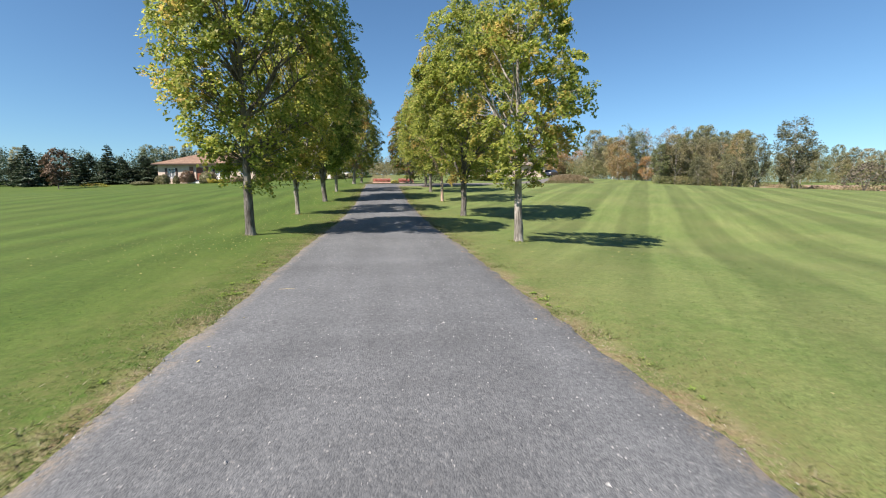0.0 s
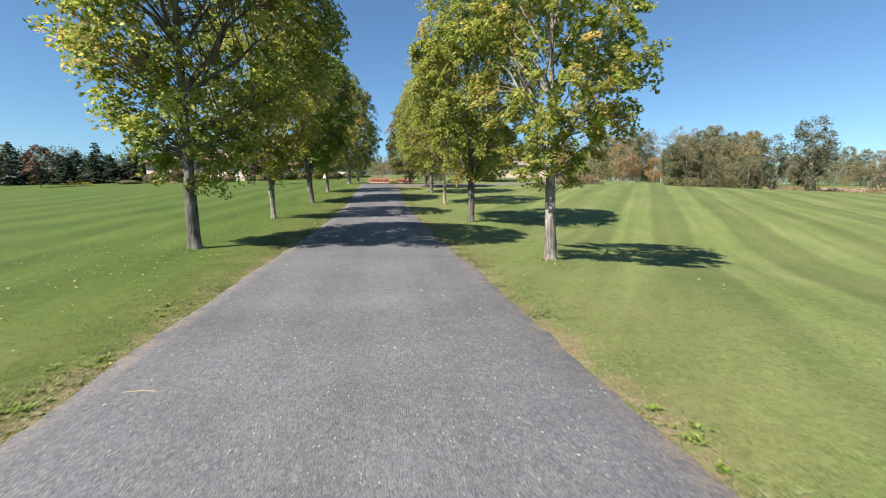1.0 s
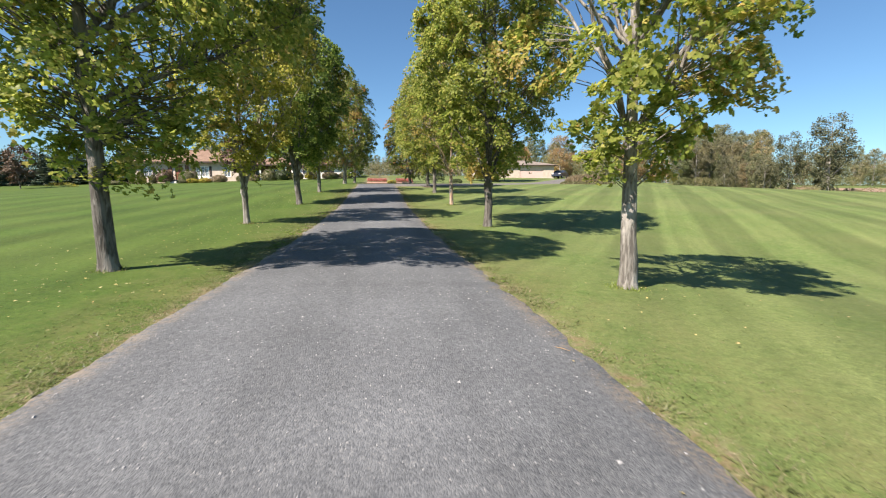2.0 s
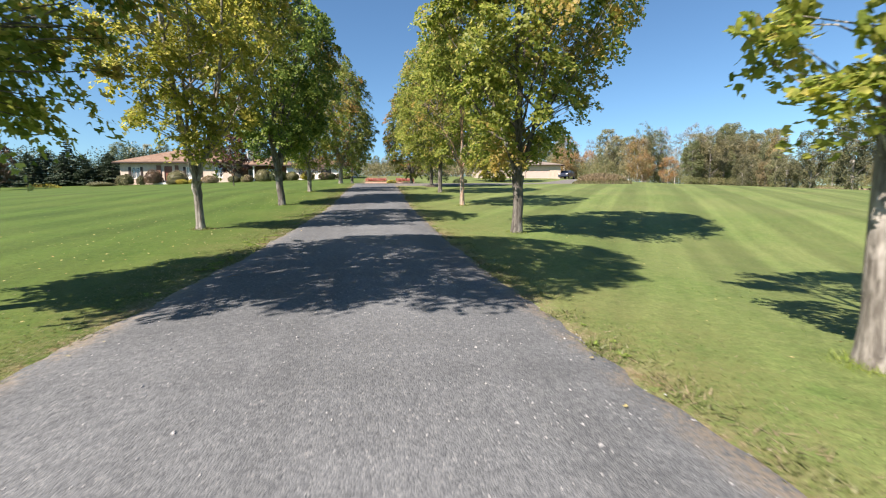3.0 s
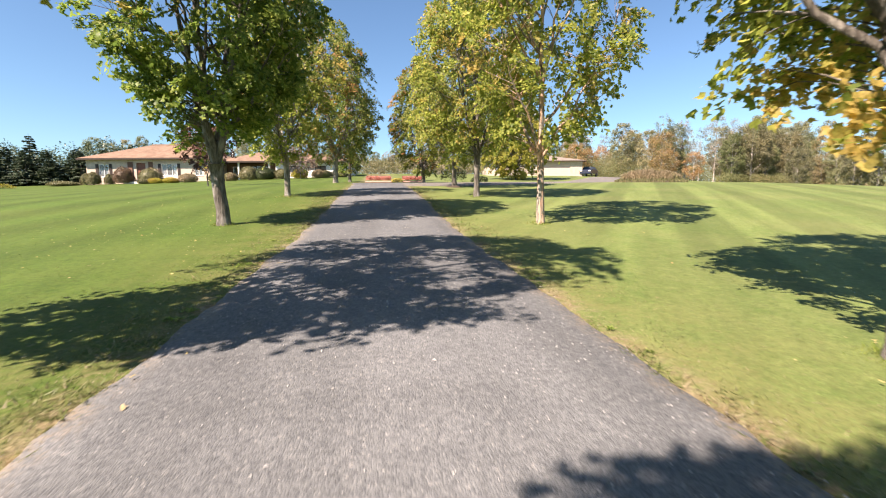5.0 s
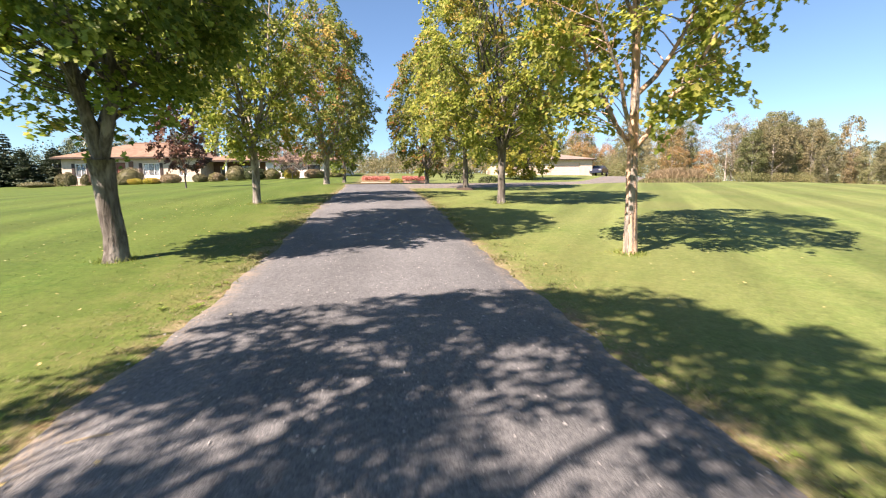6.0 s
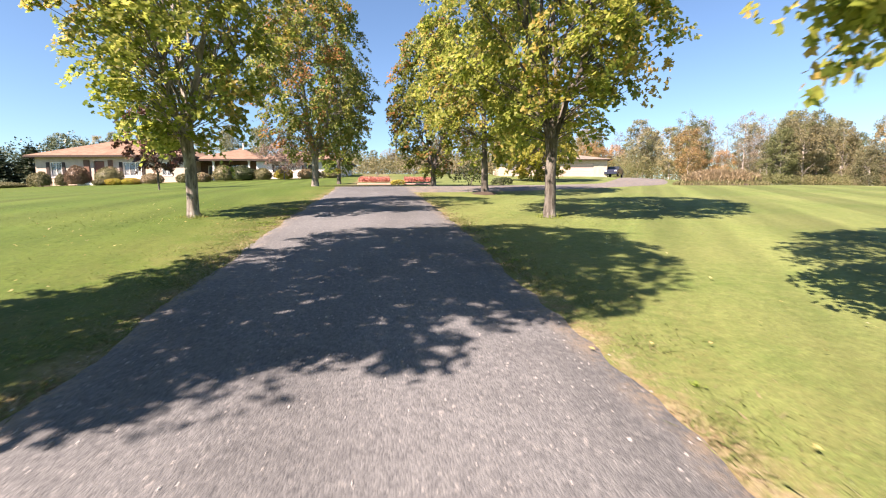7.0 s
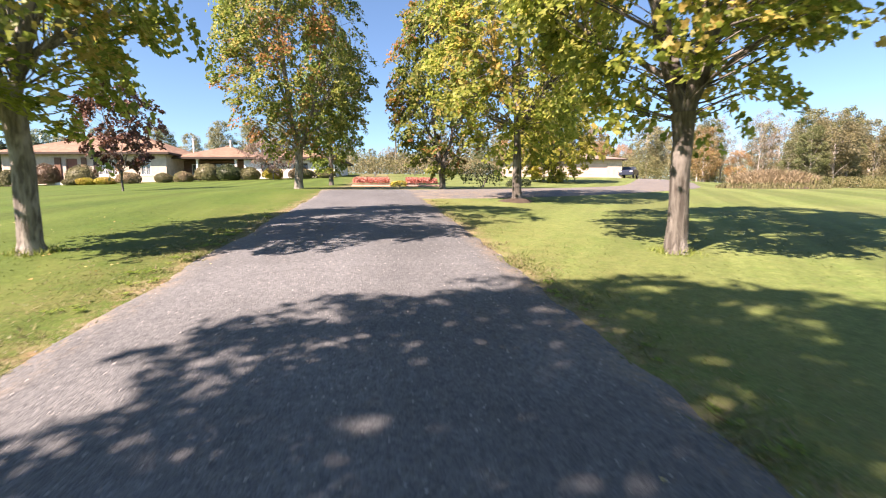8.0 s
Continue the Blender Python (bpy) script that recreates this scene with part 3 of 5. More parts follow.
    off = rng.normal(size=(len(idx), 3))
    off *= (rng.uniform(0.15, 1, len(idx)) ** 0.5 / (np.linalg.norm(off, axis=1) + 1e-9))[:, None]
    off *= np.array([1.0, 1.0, 0.42 if puff < 1.2 else 0.95])
    off *= size_c[idx][:, None]
    tip = rng.normal(size=(len(cs), 3)) * 0.42 + np.array([0, 0, 0.62])
    tip[:, :2] += 0.55 * cs[:, :2] / (np.linalg.norm(cs[:, :2], axis=1)[:, None] + 0.5)
    tip /= np.linalg.norm(tip, axis=1)[:, None]
    off[:, 2] -= (off[:, 0] * tip[idx, 0] + off[:, 1] * tip[idx, 1]) / np.maximum(tip[idx, 2], 0.45) * (0.8 if split else 0.0)
    flat = np.hypot(off[:, 0], off[:, 1])
    off[:, 2] -= 0.22 * flat
    P = cs[idx] + off
    outw = P - axis_at(height * 0.45)
    outw /= np.linalg.norm(outw, axis=1)[:, None] + 1e-9
    gc = Geo()
    leaves(gc, P, leaf, rng, outw, fan, spray=tip[idx] if split else None)
    tagged(part("crown", gc, leaf_mat, tree), kind="stuff")
    return tree


def spruce(name, x, y, height, reach, seed, label, group=""):
    """A conifer: straight stem, tiers of drooping boughs, sprays of needles."""
    rng = np.random.RandomState(seed)
    tree = thing(name, x, y, at(x, y) - 0.05, 0, label, "conifer", group)
    g = Geo()
    tube(g, [(0, 0, 0), (0.02, 0, height * 0.5), (0, 0, height)], [0.16, 0.09, 0.012], 7)
    gb, P, O = Geo(), [], []
    z = 0.25
    while z < height * 0.98:
        f = 1 - z / height
        for i in range(6):
            a = rng.uniform(0, 6.283)
            ln = reach * (f ** 0.8) * rng.uniform(0.7, 1.12) + 0.12
            tip = np.array([math.cos(a) * ln, math.sin(a) * ln, z - 0.10 * ln + 0.16 * f])
            q = bez((0, 0, z), (tip[0] * 0.5, tip[1] * 0.5, z + 0.10 * ln), tip, 4)
            tube(gb, q, [0.03, 0.02, 0.012, 0.005], 3)
            k = int(10 + 26 * ln)
            t = rng.uniform(0.12, 1.0, k) ** 0.7
            side = np.array([-math.sin(a), math.cos(a), 0])
            base = (1 - t)[:, None] ** 2 * q[0] + 2 * (t * (1 - t))[:, None] * np.array((tip[0] * 0.5, tip[1] * 0.5, z + 0.10 * ln)) + (t * t)[:, None] * tip
            w = rng.uniform(-1, 1, k) * 0.26 * ln * (1.15 - t)
            base = base + side * w[:, None]
            base[:, 2] -= rng.uniform(0, 0.14, k)
            P.append(base)
            O.append(np.tile(tip / (np.linalg.norm(tip) + 1e-6), (k, 1)))
        z += 0.24 + 0.02 * height * rng.uniform(0.5, 1.0)
    part("trunk", g, M_BARK, tree, "", True)
    tagged(part("branch_mass", gb, M_BARK, tree), kind="stuff")
    gc = Geo()
    leaves(gc, np.concatenate(P), 0.34, rng, np.concatenate(O), False, 0.9)
    tagged(part("crown", gc, M_NEEDLE, tree), kind="stuff")
    return tree


def shrub(name, x, y, rx, ry, rz, mat, seed, label, count=900, leaf=0.10, rough=0.10, category="shrub", group="", stems=5, sink=0.03, hollow=0.55, core=False):
    """A bush: a few stems and a dense shell of small leaves on an uneven dome."""
    rng = np.random.RandomState(seed)
    b = thing(name, x, y, at(x, y) - sink, 0, label, category, group)
    g = Geo()
    for i in range(stems):
        a = rng.uniform(0, 6.28)
        tip = np.array([math.cos(a) * rx * 0.7, math.sin(a) * ry * 0.7, rz * rng.uniform(0.8, 1.3)])
        tube(g, bez((math.cos(a) * 0.05, math.sin(a) * 0.05, 0), (tip[0] * 0.3, tip[1] * 0.3, tip[2] * 0.6), tip, 5), np.linspace(0.03, 0.006, 5), 4)
    part("stem_cluster", g, M_BARK, b, "", True)
    if core:
        a, e = np.meshgrid(np.linspace(0, 2 * math.pi, 14, endpoint=False), np.linspace(-0.5, 1.5, 7), indexing="ij")
        dd = np.stack([np.cos(a) * np.cos(e), np.sin(a) * np.cos(e), np.sin(e)], -1).reshape(-1, 3)
        V = dd * np.array([rx, ry, rz]) * (0.86 + 0.05 * value_noise(dd * 3, seed))[:, None]
        V[:, 2] = np.maximum(V[:, 2] + rz * 0.55, 0.0)
        i, j = np.meshgrid(np.arange(14), np.arange(6), indexing="ij")
        gk = Geo()
        gk.add(V, np.stack([i * 7 + j, ((i + 1) % 14) * 7 + j, ((i + 1) % 14) * 7 + j + 1, i * 7 + j + 1], -1).reshape(-1, 4))
        part("inner_growth", gk, mat, b, "", True)
    d = rng.normal(size=(count, 3))
    d[:, 2] = np.abs(d[:, 2]) * 1.2 - 0.35
    d /= np.linalg.norm(d, axis=1)[:, None]
    r = (rng.uniform(hollow, 1, count) ** 0.5) * (1 + rough * 2 * value_noise(d * 2.4, seed))
    P = d * r[:, None] * np.array([rx, ry, rz])
    P[:, 2] = np.maximum(P[:, 2] + rz * 0.55, 0.03 + 0.05 * rng.uniform(size=count))
    gc = Geo()
    leaves(gc, P, leaf, rng, d, False, 0.2)
    tagged(part("foliage", gc, mat, b), kind="stuff")
    return b


# the avenue: two rows of maples along the drive
AV_L, AV_R = "west row of driveway maples", "east row of driveway maples"
maple("maple_tree", -4.79, 15.73, 10.6, 3.15, 1.3, 2.1, 0.165, M_LEAF_MIX, M_BARK, 14, 1, 720, 60, 0.090, 0.18,
      "large full maple, green turning yellow, patchy grey trunk on the lawn", group=AV_L, limb_n=24, belly=0.36, skew=(0.75, 0.7), lean=(0.035, -0.10), hang=1.4)
maple("maple_tree", 4.04, 13.9, 8.2, 2.05, 1.9, 1.75, 0.150, M_LEAF_MIX, M_BARK_PALE, 23, 1, 280, 60, 0.088, 0.25,
      "slender maple with thin yellow-green and orange-tipped leaves", group=AV_R, limb_n=20, belly=0.36)
maple("maple_tree", -4.67, 23.56, 9.2, 2.65, 1.9, 1.35, 0.110, M_LEAF_GOLD, M_BARK_PALE, 31, 4, 470, 48, 0.088, 0.21,
      "thin vase-shaped maple with sparse yellow leaves and pale trunk", group=AV_L, limb_n=14, belly=0.52, lean=(0.0, -0.015))
maple("maple_tree", 3.86, 23.0, 10.6, 2.85, 2.0, 1.65, 0.15, M_LEAF_MIX, M_BARK, 43, 4, 680, 64, 0.090, 0.15,
      "dense forked maple with yellow-green leaves and dark trunk", group=AV_R, limb_n=18, belly=0.36)
maple("maple_tree", -4.37, 31.95, 10.2, 2.75, 1.9, 1.6, 0.160, M_LEAF_GREEN, M_BARK, 53, 4, 640, 64, 0.092, 0.17,
      "dense dark green maple with a forked trunk", group=AV_L, limb_n=18, belly=0.36, hang=0.6)
maple("maple_tree", 3.84, 31.5, 9.5, 2.4, 1.95, 1.75, 0.112, M_LEAF_MIX, M_BARK_PEEL, 61, 1, 340, 54, 0.088, 0.23,
      "thin maple with peeling pale bark and light crown", group=AV_R, limb_n=22, belly=0.35)
maple("maple_tree", -4.43, 40.35, 9.6, 2.6, 1.6, 1.9, 0.128, M_LEAF_MIX, M_BARK_PALE, 71, 3, 430, 58, 0.090, 0.22,
      "spreading maple with yellow-green leaves on the lawn", group=AV_L, limb_n=18, belly=0.3)
maple("maple_tree", 3.85, 39.6, 9.6, 2.8, 1.85, 1.9, 0.135, M_LEAF_MIX, M_BARK, 83, 4, 520, 60, 0.090, 0.19,
      "full forked maple turning yellow with dark trunk", group=AV_R, limb_n=18, belly=0.3)
maple("maple_tree", 4.21, 47.7, 9.6, 2.9, 1.35, 2.0, 0.155, M_LEAF_MIX, M_BARK, 97, 1, 520, 44, 0.135, 0.14,
      "yellow maple with dark straight trunk in a low mulch ring", group=AV_R, belly=0.3, fan=False)
maple("maple_tree", 3.1, 56.4, 9.6, 2.8, 0.8, 1.2, 0.150, M_LEAF_FLAME, M_BARK, 101, 3, 520, 44, 0.15, 0.10,
      "dense maple with a red and orange top beside the flower beds", group=AV_R, belly=0.28, fan=False)
maple("maple_tree", -3.95, 56.8, 12.2, 3.8, 1.6, 2.0, 0.20, M_LEAF_FLAME, M_BARK_PALE, 113, 3, 640, 46, 0.15, 0.12,
      "tall maple turning orange at the top beside the drive", group=AV_L, belly=0.3, fan=False)
maple("maple_tree", -3.6, 69.0, 12.0, 2.7, 1.0, 2.0, 0.18, M_LEAF_GREEN, M_BARK, 127, 1, 420, 40, 0.17, 0.08,
      "dark green upright tree at the end of the drive", group=AV_L, belly=0.28, fan=False)

# ------------------------------------------------------------------ the house
M_WALL = plain("cream_stone_wall", (0.50, 0.415, 0.34), 0.85, 0.22, 2.5, bump=0.4)
M_TRIM = plain("white_painted_trim", (0.78, 0.75, 0.70), 0.5, 0.06)
M_DARK = plain("dark_brown_shutter_and_room_shade", (0.045, 0.032, 0.026), 0.6, 0.2)
M_DOOR = plain("red_brown_door", (0.20, 0.075, 0.045), 0.5, 0.2)
M_PIL = plain("brown_brick", (0.17, 0.095, 0.065), 0.85, 0.25)
M_CONC = plain("pale_concrete", (0.60, 0.57, 0.53), 0.9, 0.15)
M_GDOOR = plain("pinkish_garage_door", (0.56, 0.42, 0.37), 0.6, 0.08)
M_METAL = plain("grey_metal", (0.35, 0.35, 0.36), 0.4, 0.1, metal=0.7)


def shingle_material(name, a, b):
    k = Mat(name)
    p = k.obj()
    row = k.math("FRACT", k.math("MULTIPLY", k.axis(p, 2), 14.0))
    tab = k.axis(k.voronoi(k.scaled(p, 3.2, 3.2, 14.0), 1.0, "F1", "Color"), 0)
    col = k.mix(tab, a, b)
    col = k.mix(1.0, col, k.ramp(k.noise(p, 0.7, 4.0), (0.3, 0.85), (0.7, 1.15)), "MULTIPLY")
    k.bump(row, 0.4, 0.02)
    return k.done(col, 0.9, 0.2)


M_ROOF = shingle_material("brown_shingles", (0.165, 0.105, 0.074), (0.235, 0.158, 0.114))


def glass_material():
    k = Mat("window_glass")
    k.put(k.bsdf.inputs["Transmission Weight"], 0.85)
    k.put(k.bsdf.inputs["IOR"], 1.45)
    return k.done((0.75, 0.80, 0.82), 0.03, 0.5)


M_GLASS = glass_material()


def wall_run(parent, x0, x1, y0, y1, z0, z1, holes=(), name="wall", mat=None):
    """A straight wall along x with openings (xa, xb, za, zb)."""
    geo, x = Geo(), x0
    for xa, xb, za, zb in sorted(holes):
        boxes(geo, (x, xa, y0, y1, z0, z1))
        if za > z0:
            boxes(geo, (xa, xb, y0, y1, z0, za))
        if zb < z1:
            boxes(geo, (xa, xb, y0, y1, zb, z1))
        x = xb
    boxes(geo, (x, x1, y0, y1, z0, z1))
    return part(name, geo, mat or M_WALL, parent)


def window(parent, xa, xb, za, zb, y0, bars=1, shutters=True, mat=None):
    t, ya, yb = 0.07, y0 - 0.03, y0 + 0.12
    ring = [(xa, za), (xb, za), (xb, zb), (xa, zb)], [(xa + t, za + t), (xb - t, za + t), (xb - t, zb - t), (xa + t, zb - t)]
    V = [(x, y, z) for y in (ya, yb) for r in ring for x, z in r]
    q = []
    for i in range(4):
        k = (i + 1) % 4
        q += [(i, k, 4 + k, 4 + i), (8 + k, 8 + i, 12 + i, 12 + k), (i, 8 + i, 8 + k, k), (4 + i, 4 + k, 12 + k, 12 + i)]
    g = Geo()
    g.add(V, np.array(q))
    w = part("window", g, mat or M_TRIM, parent)
    for i in range(bars):
        c = xa + (xb - xa) * (i + 1) / (bars + 1)
        part("mullion", box(c - 0.025, c + 0.025, y0, y0 + 0.035, za + t, zb - t), mat or M_TRIM, w)
    part("pane", box(xa + t, xb - t, y0 + 0.04, y0 + 0.055, za + t, zb - t), M_GLASS, w)
    part("sill", box(xa - 0.06, xb + 0.06, y0 - 0.10, y0 - 0.03, za - 0.07, za, bevel=0.008), M_CONC, w)
    if shutters:
        y1 = y0 - 0.06
        for a, b in ((xa - 0.38, xa - 0.03), (xb + 0.03, xb + 0.38)):
            gs = box(a, b, y1 - 0.05, y1 - 0.004, za, zb, bevel=0.01)
            for i in range(7):
                z = za + 0.12 + (zb - za - 0.24) * i / 6
                boxes(gs, (a + 0.05, b - 0.05, y1 - 0.066, y1 - 0.049, z - 0.035, z + 0.035))
            part("shutter", gs, M_DARK, parent)
    return w


def hip_roof(parent, x0, x1, y0, y1, z, ridge, over=0.6, name="roof", mat=None):
    """A hipped roof with thickness, fascia below."""
    X0, X1, Y0, Y1 = x0 - over, x1 + over, y0 - over, y1 + over
    run = (Y1 - Y0) / 2
    ym = (Y0 + Y1) / 2
    a, b = X0 + min(run, (X1 - X0) / 2 - 0.3), X1 - min(run, (X1 - X0) / 2 - 0.3)
    V = [(X0, Y0, z), (X1, Y0, z), (X1, Y1, z), (X0, Y1, z), (a, ym, ridge), (b, ym, ridge), (X0, Y0, z - 0.09), (X1, Y0, z - 0.09), (X1, Y1, z - 0.09), (X0, Y1, z - 0.09)]
    g = Geo()
    g.add(V, [np.array([(0, 1, 5, 4), (2, 3, 4, 5), (0, 6, 7, 1), (1, 7, 8, 2), (2, 8, 9, 3), (3, 9, 6, 0), (6, 9, 8, 7)]), np.array([(1, 2, 5), (3, 0, 4)])])
    r = part(name, g, mat or M_ROOF, parent)
    gut = Geo()
    e = 0.06
    boxes(gut, (X0 - e, X1 + e, Y0 - e, Y0 - 0.003, z - 0.20, z - 0.02), (X0 - e, X1 + e, Y1 + 0.003, Y1 + e, z - 0.20, z - 0.02), (X0 - e, X0 - 0.003, Y0, Y1, z - 0.20, z - 0.02), (X1 + 0.003, X1 + e, Y0, Y1, z - 0.20, z - 0.02))
    part("fascia", gut, M_DARK, r)
    cap = Geo()
    tube(cap, [(a, ym, ridge + 0.01), (b, ym, ridge + 0.01)], [0.09, 0.09], 6)
    part("ridge_cap", cap, mat or M_ROOF, r)
    return r


def build_house():
    hx, hy = site(-42.8, 72.6)
    z0 = at(hx + 8, hy)
    h = thing("house", hx, hy, z0 - 0.10, -6.5, "long low cream stone house with brown hipped shingle roof", "house")
    h.matrix_basis = h.matrix_basis @ Matrix.Diagonal((FAR * 0.96, FAR, FAR, 1))
    H = 2.75
    # main block
    front = [(1.5, 2.7, 0.75, 2.25), (6.0, 7.1, 0.25, 2.35), (9.0, 10.9, 0.85, 2.25), (13.0, 14.0, 0.85, 2.25)]
    wall_run(h, 0, 15.5, 0, 0.25, -0.3, H, front)
    wall_run(h, 0, 15.5, 9.75, 10, -0.3, H)
    part("wall", boxes(Geo(), (0, 0.25, 0.25, 9.75, -0.3, H)), M_WALL, h)
    part("wall", boxes(Geo(), (15.25, 15.5, 0.25, 9.75, -0.3, H)), M_WALL, h)
    part("inner_floor", boxes(Geo(), (0.25, 15.25, 0.25, 9.75, -0.3, 0.0)), M_DARK, h)
    part("ceiling_slab", boxes(Geo(), (0, 15.5, 0, 10, H + 0.004, H + 0.05)), M_DARK, h)
    # added dark sheet behind the panes, stands in for the unlit rooms
    part("inner_wall", boxes(Geo(), (0.25, 15.25, 1.6, 1.7, 0.0, H)), M_DARK, h)
    for i, (a, b, c, d) in enumerate(front):
        if i != 1:
            window(h, a, b, c, d, 0.06, bars=1 if b - a < 1.5 else 2, shutters=i in (0, 2))
    dr = part("door", box(6.05, 7.05, 0.10, 0.16, 0.25, 2.32, bevel=0.01), M_DOOR, h, "red-brown entrance door")
    part("door_handle", box(6.92, 6.97, 0.03, 0.10, 1.2, 1.32, bevel=0.01), M_METAL, dr)
    for a, b in ((5.0, 5.6), (7.5, 8.0)):
        part("pilaster", box(a, b, -0.10, -0.004, -0.3, H - 0.3, bevel=0.02), M_PIL, h, "brown brick pilaster")
    st = Geo()
    boxes(st, (5.5, 7.4, -1.7, -0.12, -0.3, 0.10), (5.6, 7.3, -1.3, -0.13, 0.10, 0.24), (5.7, 7.2, -0.9, -0.14, 0.24, 0.38), bevel=0.015)
    part("steps", st, M_CONC, h, "pale concrete steps")
    part("flower_box", box(8.8, 11.1, -0.38, -0.02, 0.45, 0.70, bevel=0.02), M_TRIM, h)
    hip_roof(h, 0, 15.5, 0, 10, H + 0.15, 5.05)
    # recessed porch block
    wall_run(h, 15.5, 22.5, 3.0, 3.25, -0.3, 2.45, [(16.3, 17.2, 0.9, 2.1), (18.4, 21.0, 0.0, 2.2)], mat=M_PIL)
    # back wall coloured dark for the shade inside the porch
    part("wall", boxes(Geo(), (15.5, 22.5, 8.75, 9.0, -0.3, 2.45)), M_DARK, h)
    part("porch_floor", boxes(Geo(), (15.5, 22.5, 3.25, 8.75, -0.3, -0.02)), M_CONC, h)
    window(h, 16.3, 17.2, 0.9, 2.1, 3.06, bars=0, shutters=False)
    # added dark-framed window over the opening, in place of a shaded recess
    window(h, 18.4, 21.0, 0.0, 2.2, 3.06, bars=2, shutters=False, mat=M_DARK)
    for px in (17.8, 21.6):
        g = Geo()
        boxes(g, (px - 0.09, px + 0.09, 1.2, 1.38, -0.3, 2.35), (px - 0.13, px + 0.13, 1.16, 1.42, 2.35, 2.45), bevel=0.01)
        part("porch_post", g, M_TRIM, h)
    hip_roof(h, 15.8, 22.6, 1.4, 9.0, 2.62, 4.1, over=0.45)
    # long side wing with pale wall
    wall_run(h, 22.5, 31.5, 1.0, 1.25, -0.3, 2.35, [(24.2, 25.6, 1.25, 2.0), (27.4, 28.8, 1.25, 2.0)], mat=M_TRIM)
    part("wall", boxes(Geo(), (22.5, 31.5, 7.75, 8.0, -0.3, 2.35)), M_TRIM, h)
    part("wall", boxes(Geo(), (31.25, 31.5, 1.25, 7.75, -0.3, 2.35)), M_TRIM, h)
    part("wall", boxes(Geo(), (22.5, 22.75, 1.25, 7.75, -0.3, 2.35)), M_TRIM, h)
    for a, b in ((9.08, 9.55), (10.35, 10.82)):
        part("blind", box(a, b, 0.20, 0.23, 0.93, 2.17), M_TRIM, h, "white blind behind the window")
    window(h, 24.2, 25.6, 1.25, 2.0, 1.06, 1, False, M_DARK)
    window(h, 27.4, 28.8, 1.25, 2.0, 1.06, 1, False, M_DARK)
    hip_roof(h, 22.7, 31.5, 1.0, 8.0, 2.55, 3.7, over=0.5)
    for cx, cy, a, b in ((15.0, 6.0, 3.4, 4.9), (19.5, 5.0, 3.5, 4.6)):
        g = Geo()
        tube(g, [(cx, cy, a), (cx, cy, b)], [0.08, 0.08], 8)
        tube(g, [(cx, cy, b), (cx, cy, b + 0.10)], [0.12, 0.12], 8)
        part("vent_pipe", g, M_TRIM, h, "pale roof vent pipe")
    return h


build_house()


def house_point(x, y):
    """A plan point given from the house's west corner, along and out from its front."""
    return site(-42.8 + 0.96 * x, 72.6 - y)


BED = "foundation planting of the house"
for x, y, rx, rz, mat, lab in ((0.4, 1.2, 0.62, 0.72, M_SHRUB, "clipped round green bush before the house"), (1.45, 1.5, 0.76, 0.77, M_SHRUB, "clipped round green bush before the house"),
                               (3.1, 1.2, 0.52, 0.62, M_SHRUB, "small clipped round bush before the house"), (5.0, 1.5, 1.1, 0.98, M_SHRUB_BROWN, "broad brown-red domed bush before the house"),
                               (8.2, 1.6, 1.25, 0.90, M_SHRUB, "broad domed brown-green bush before the house"), (-1.9, 1.6, 1.7, 0.28, M_SHRUB, "low spreading green bush"),
                               (8.4, 2.9, 0.75, 0.30, M_SHRUB, "low green bush at the bed edge"), (9.6, 3.0, 0.75, 0.32, M_GOLD_SHRUB, "low golden yellow bush at the bed edge"),
                               (11.4, 3.0, 0.8, 0.34, M_GOLD_SHRUB, "low golden yellow bush at the bed edge"), (13.2, 2.6, 0.95, 0.52, M_BRUSH, "tawny bush at the bed edge"),
                               (16.2, 2.4, 0.75, 0.45, M_SHRUB, "small round bush in the bed"), (17.8, 2.2, 0.8, 0.5, M_BRUSH, "pale tawny bush in the bed"),
                               (19.8, 1.6, 1.15, 0.80, M_SHRUB, "large clipped round bush before the porch"), (21.6, 1.4, 1.3, 0.75, M_SHRUB_DARK, "large dark clipped bush before the porch"),
                               (23.6, 1.3, 0.9, 0.62, M_SHRUB, "clipped round bush before the porch"), (25.6, 1.0, 0.9, 0.55, M_GOLD_SHRUB, "yellow-green bush beside the porch"),
                               (28.4, 1.4, 1.2, 0.5, M_BRUSH, "low grey-brown bushes before the pale wing"), (30.6, 1.2, 1.0, 0.45, M_SHRUB, "low green bush before the pale wing")):
    px, py = house_point(x + 0.45, y)
    shrub("bush", px, py, rx * FAR, rx * 0.9 * FAR, rz * 1.25 * FAR, mat, int(abs(x) * 37) + 5, lab, 3600 if rx > 0.7 else 2400, 0.105, 0.07, group=BED, hollow=0.78, core=True)
mx, my = -17.6, 68.0
maple("red_maple", mx, my, 7.2, 3.0, 1.6, 1.3, 0.07, M_LEAF_PURPLE, M_BARK, 201, 3, 170, 34, 0.16, 0.06, "small dark red-leaved tree on the lawn before the house", limb_n=6)
mx, my = house_point(26.8, 3.0)
maple("weeping_tree", mx, my, 4.3, 3.3, 0.9, 0.9, 0.06, M_BARE, M_BARK, 207, 3, 170, 26, 0.11, 0.08, "low spreading leafless-looking pinkish ornamental tree by the house", limb_n=8, belly=0.7)
mx, my = site(-52.5, 66.0)
maple("brown_tree", mx, my, 6.9, 2.6, 0.9, 0.8, 0.08, M_SHRUB_BROWN, M_BARK, 211, 3, 150, 30, 0.18, 0.05, "dark brown-red small tree at the lawn's west end", limb_n=6)
mx, my = site(-49.0, 68.0)
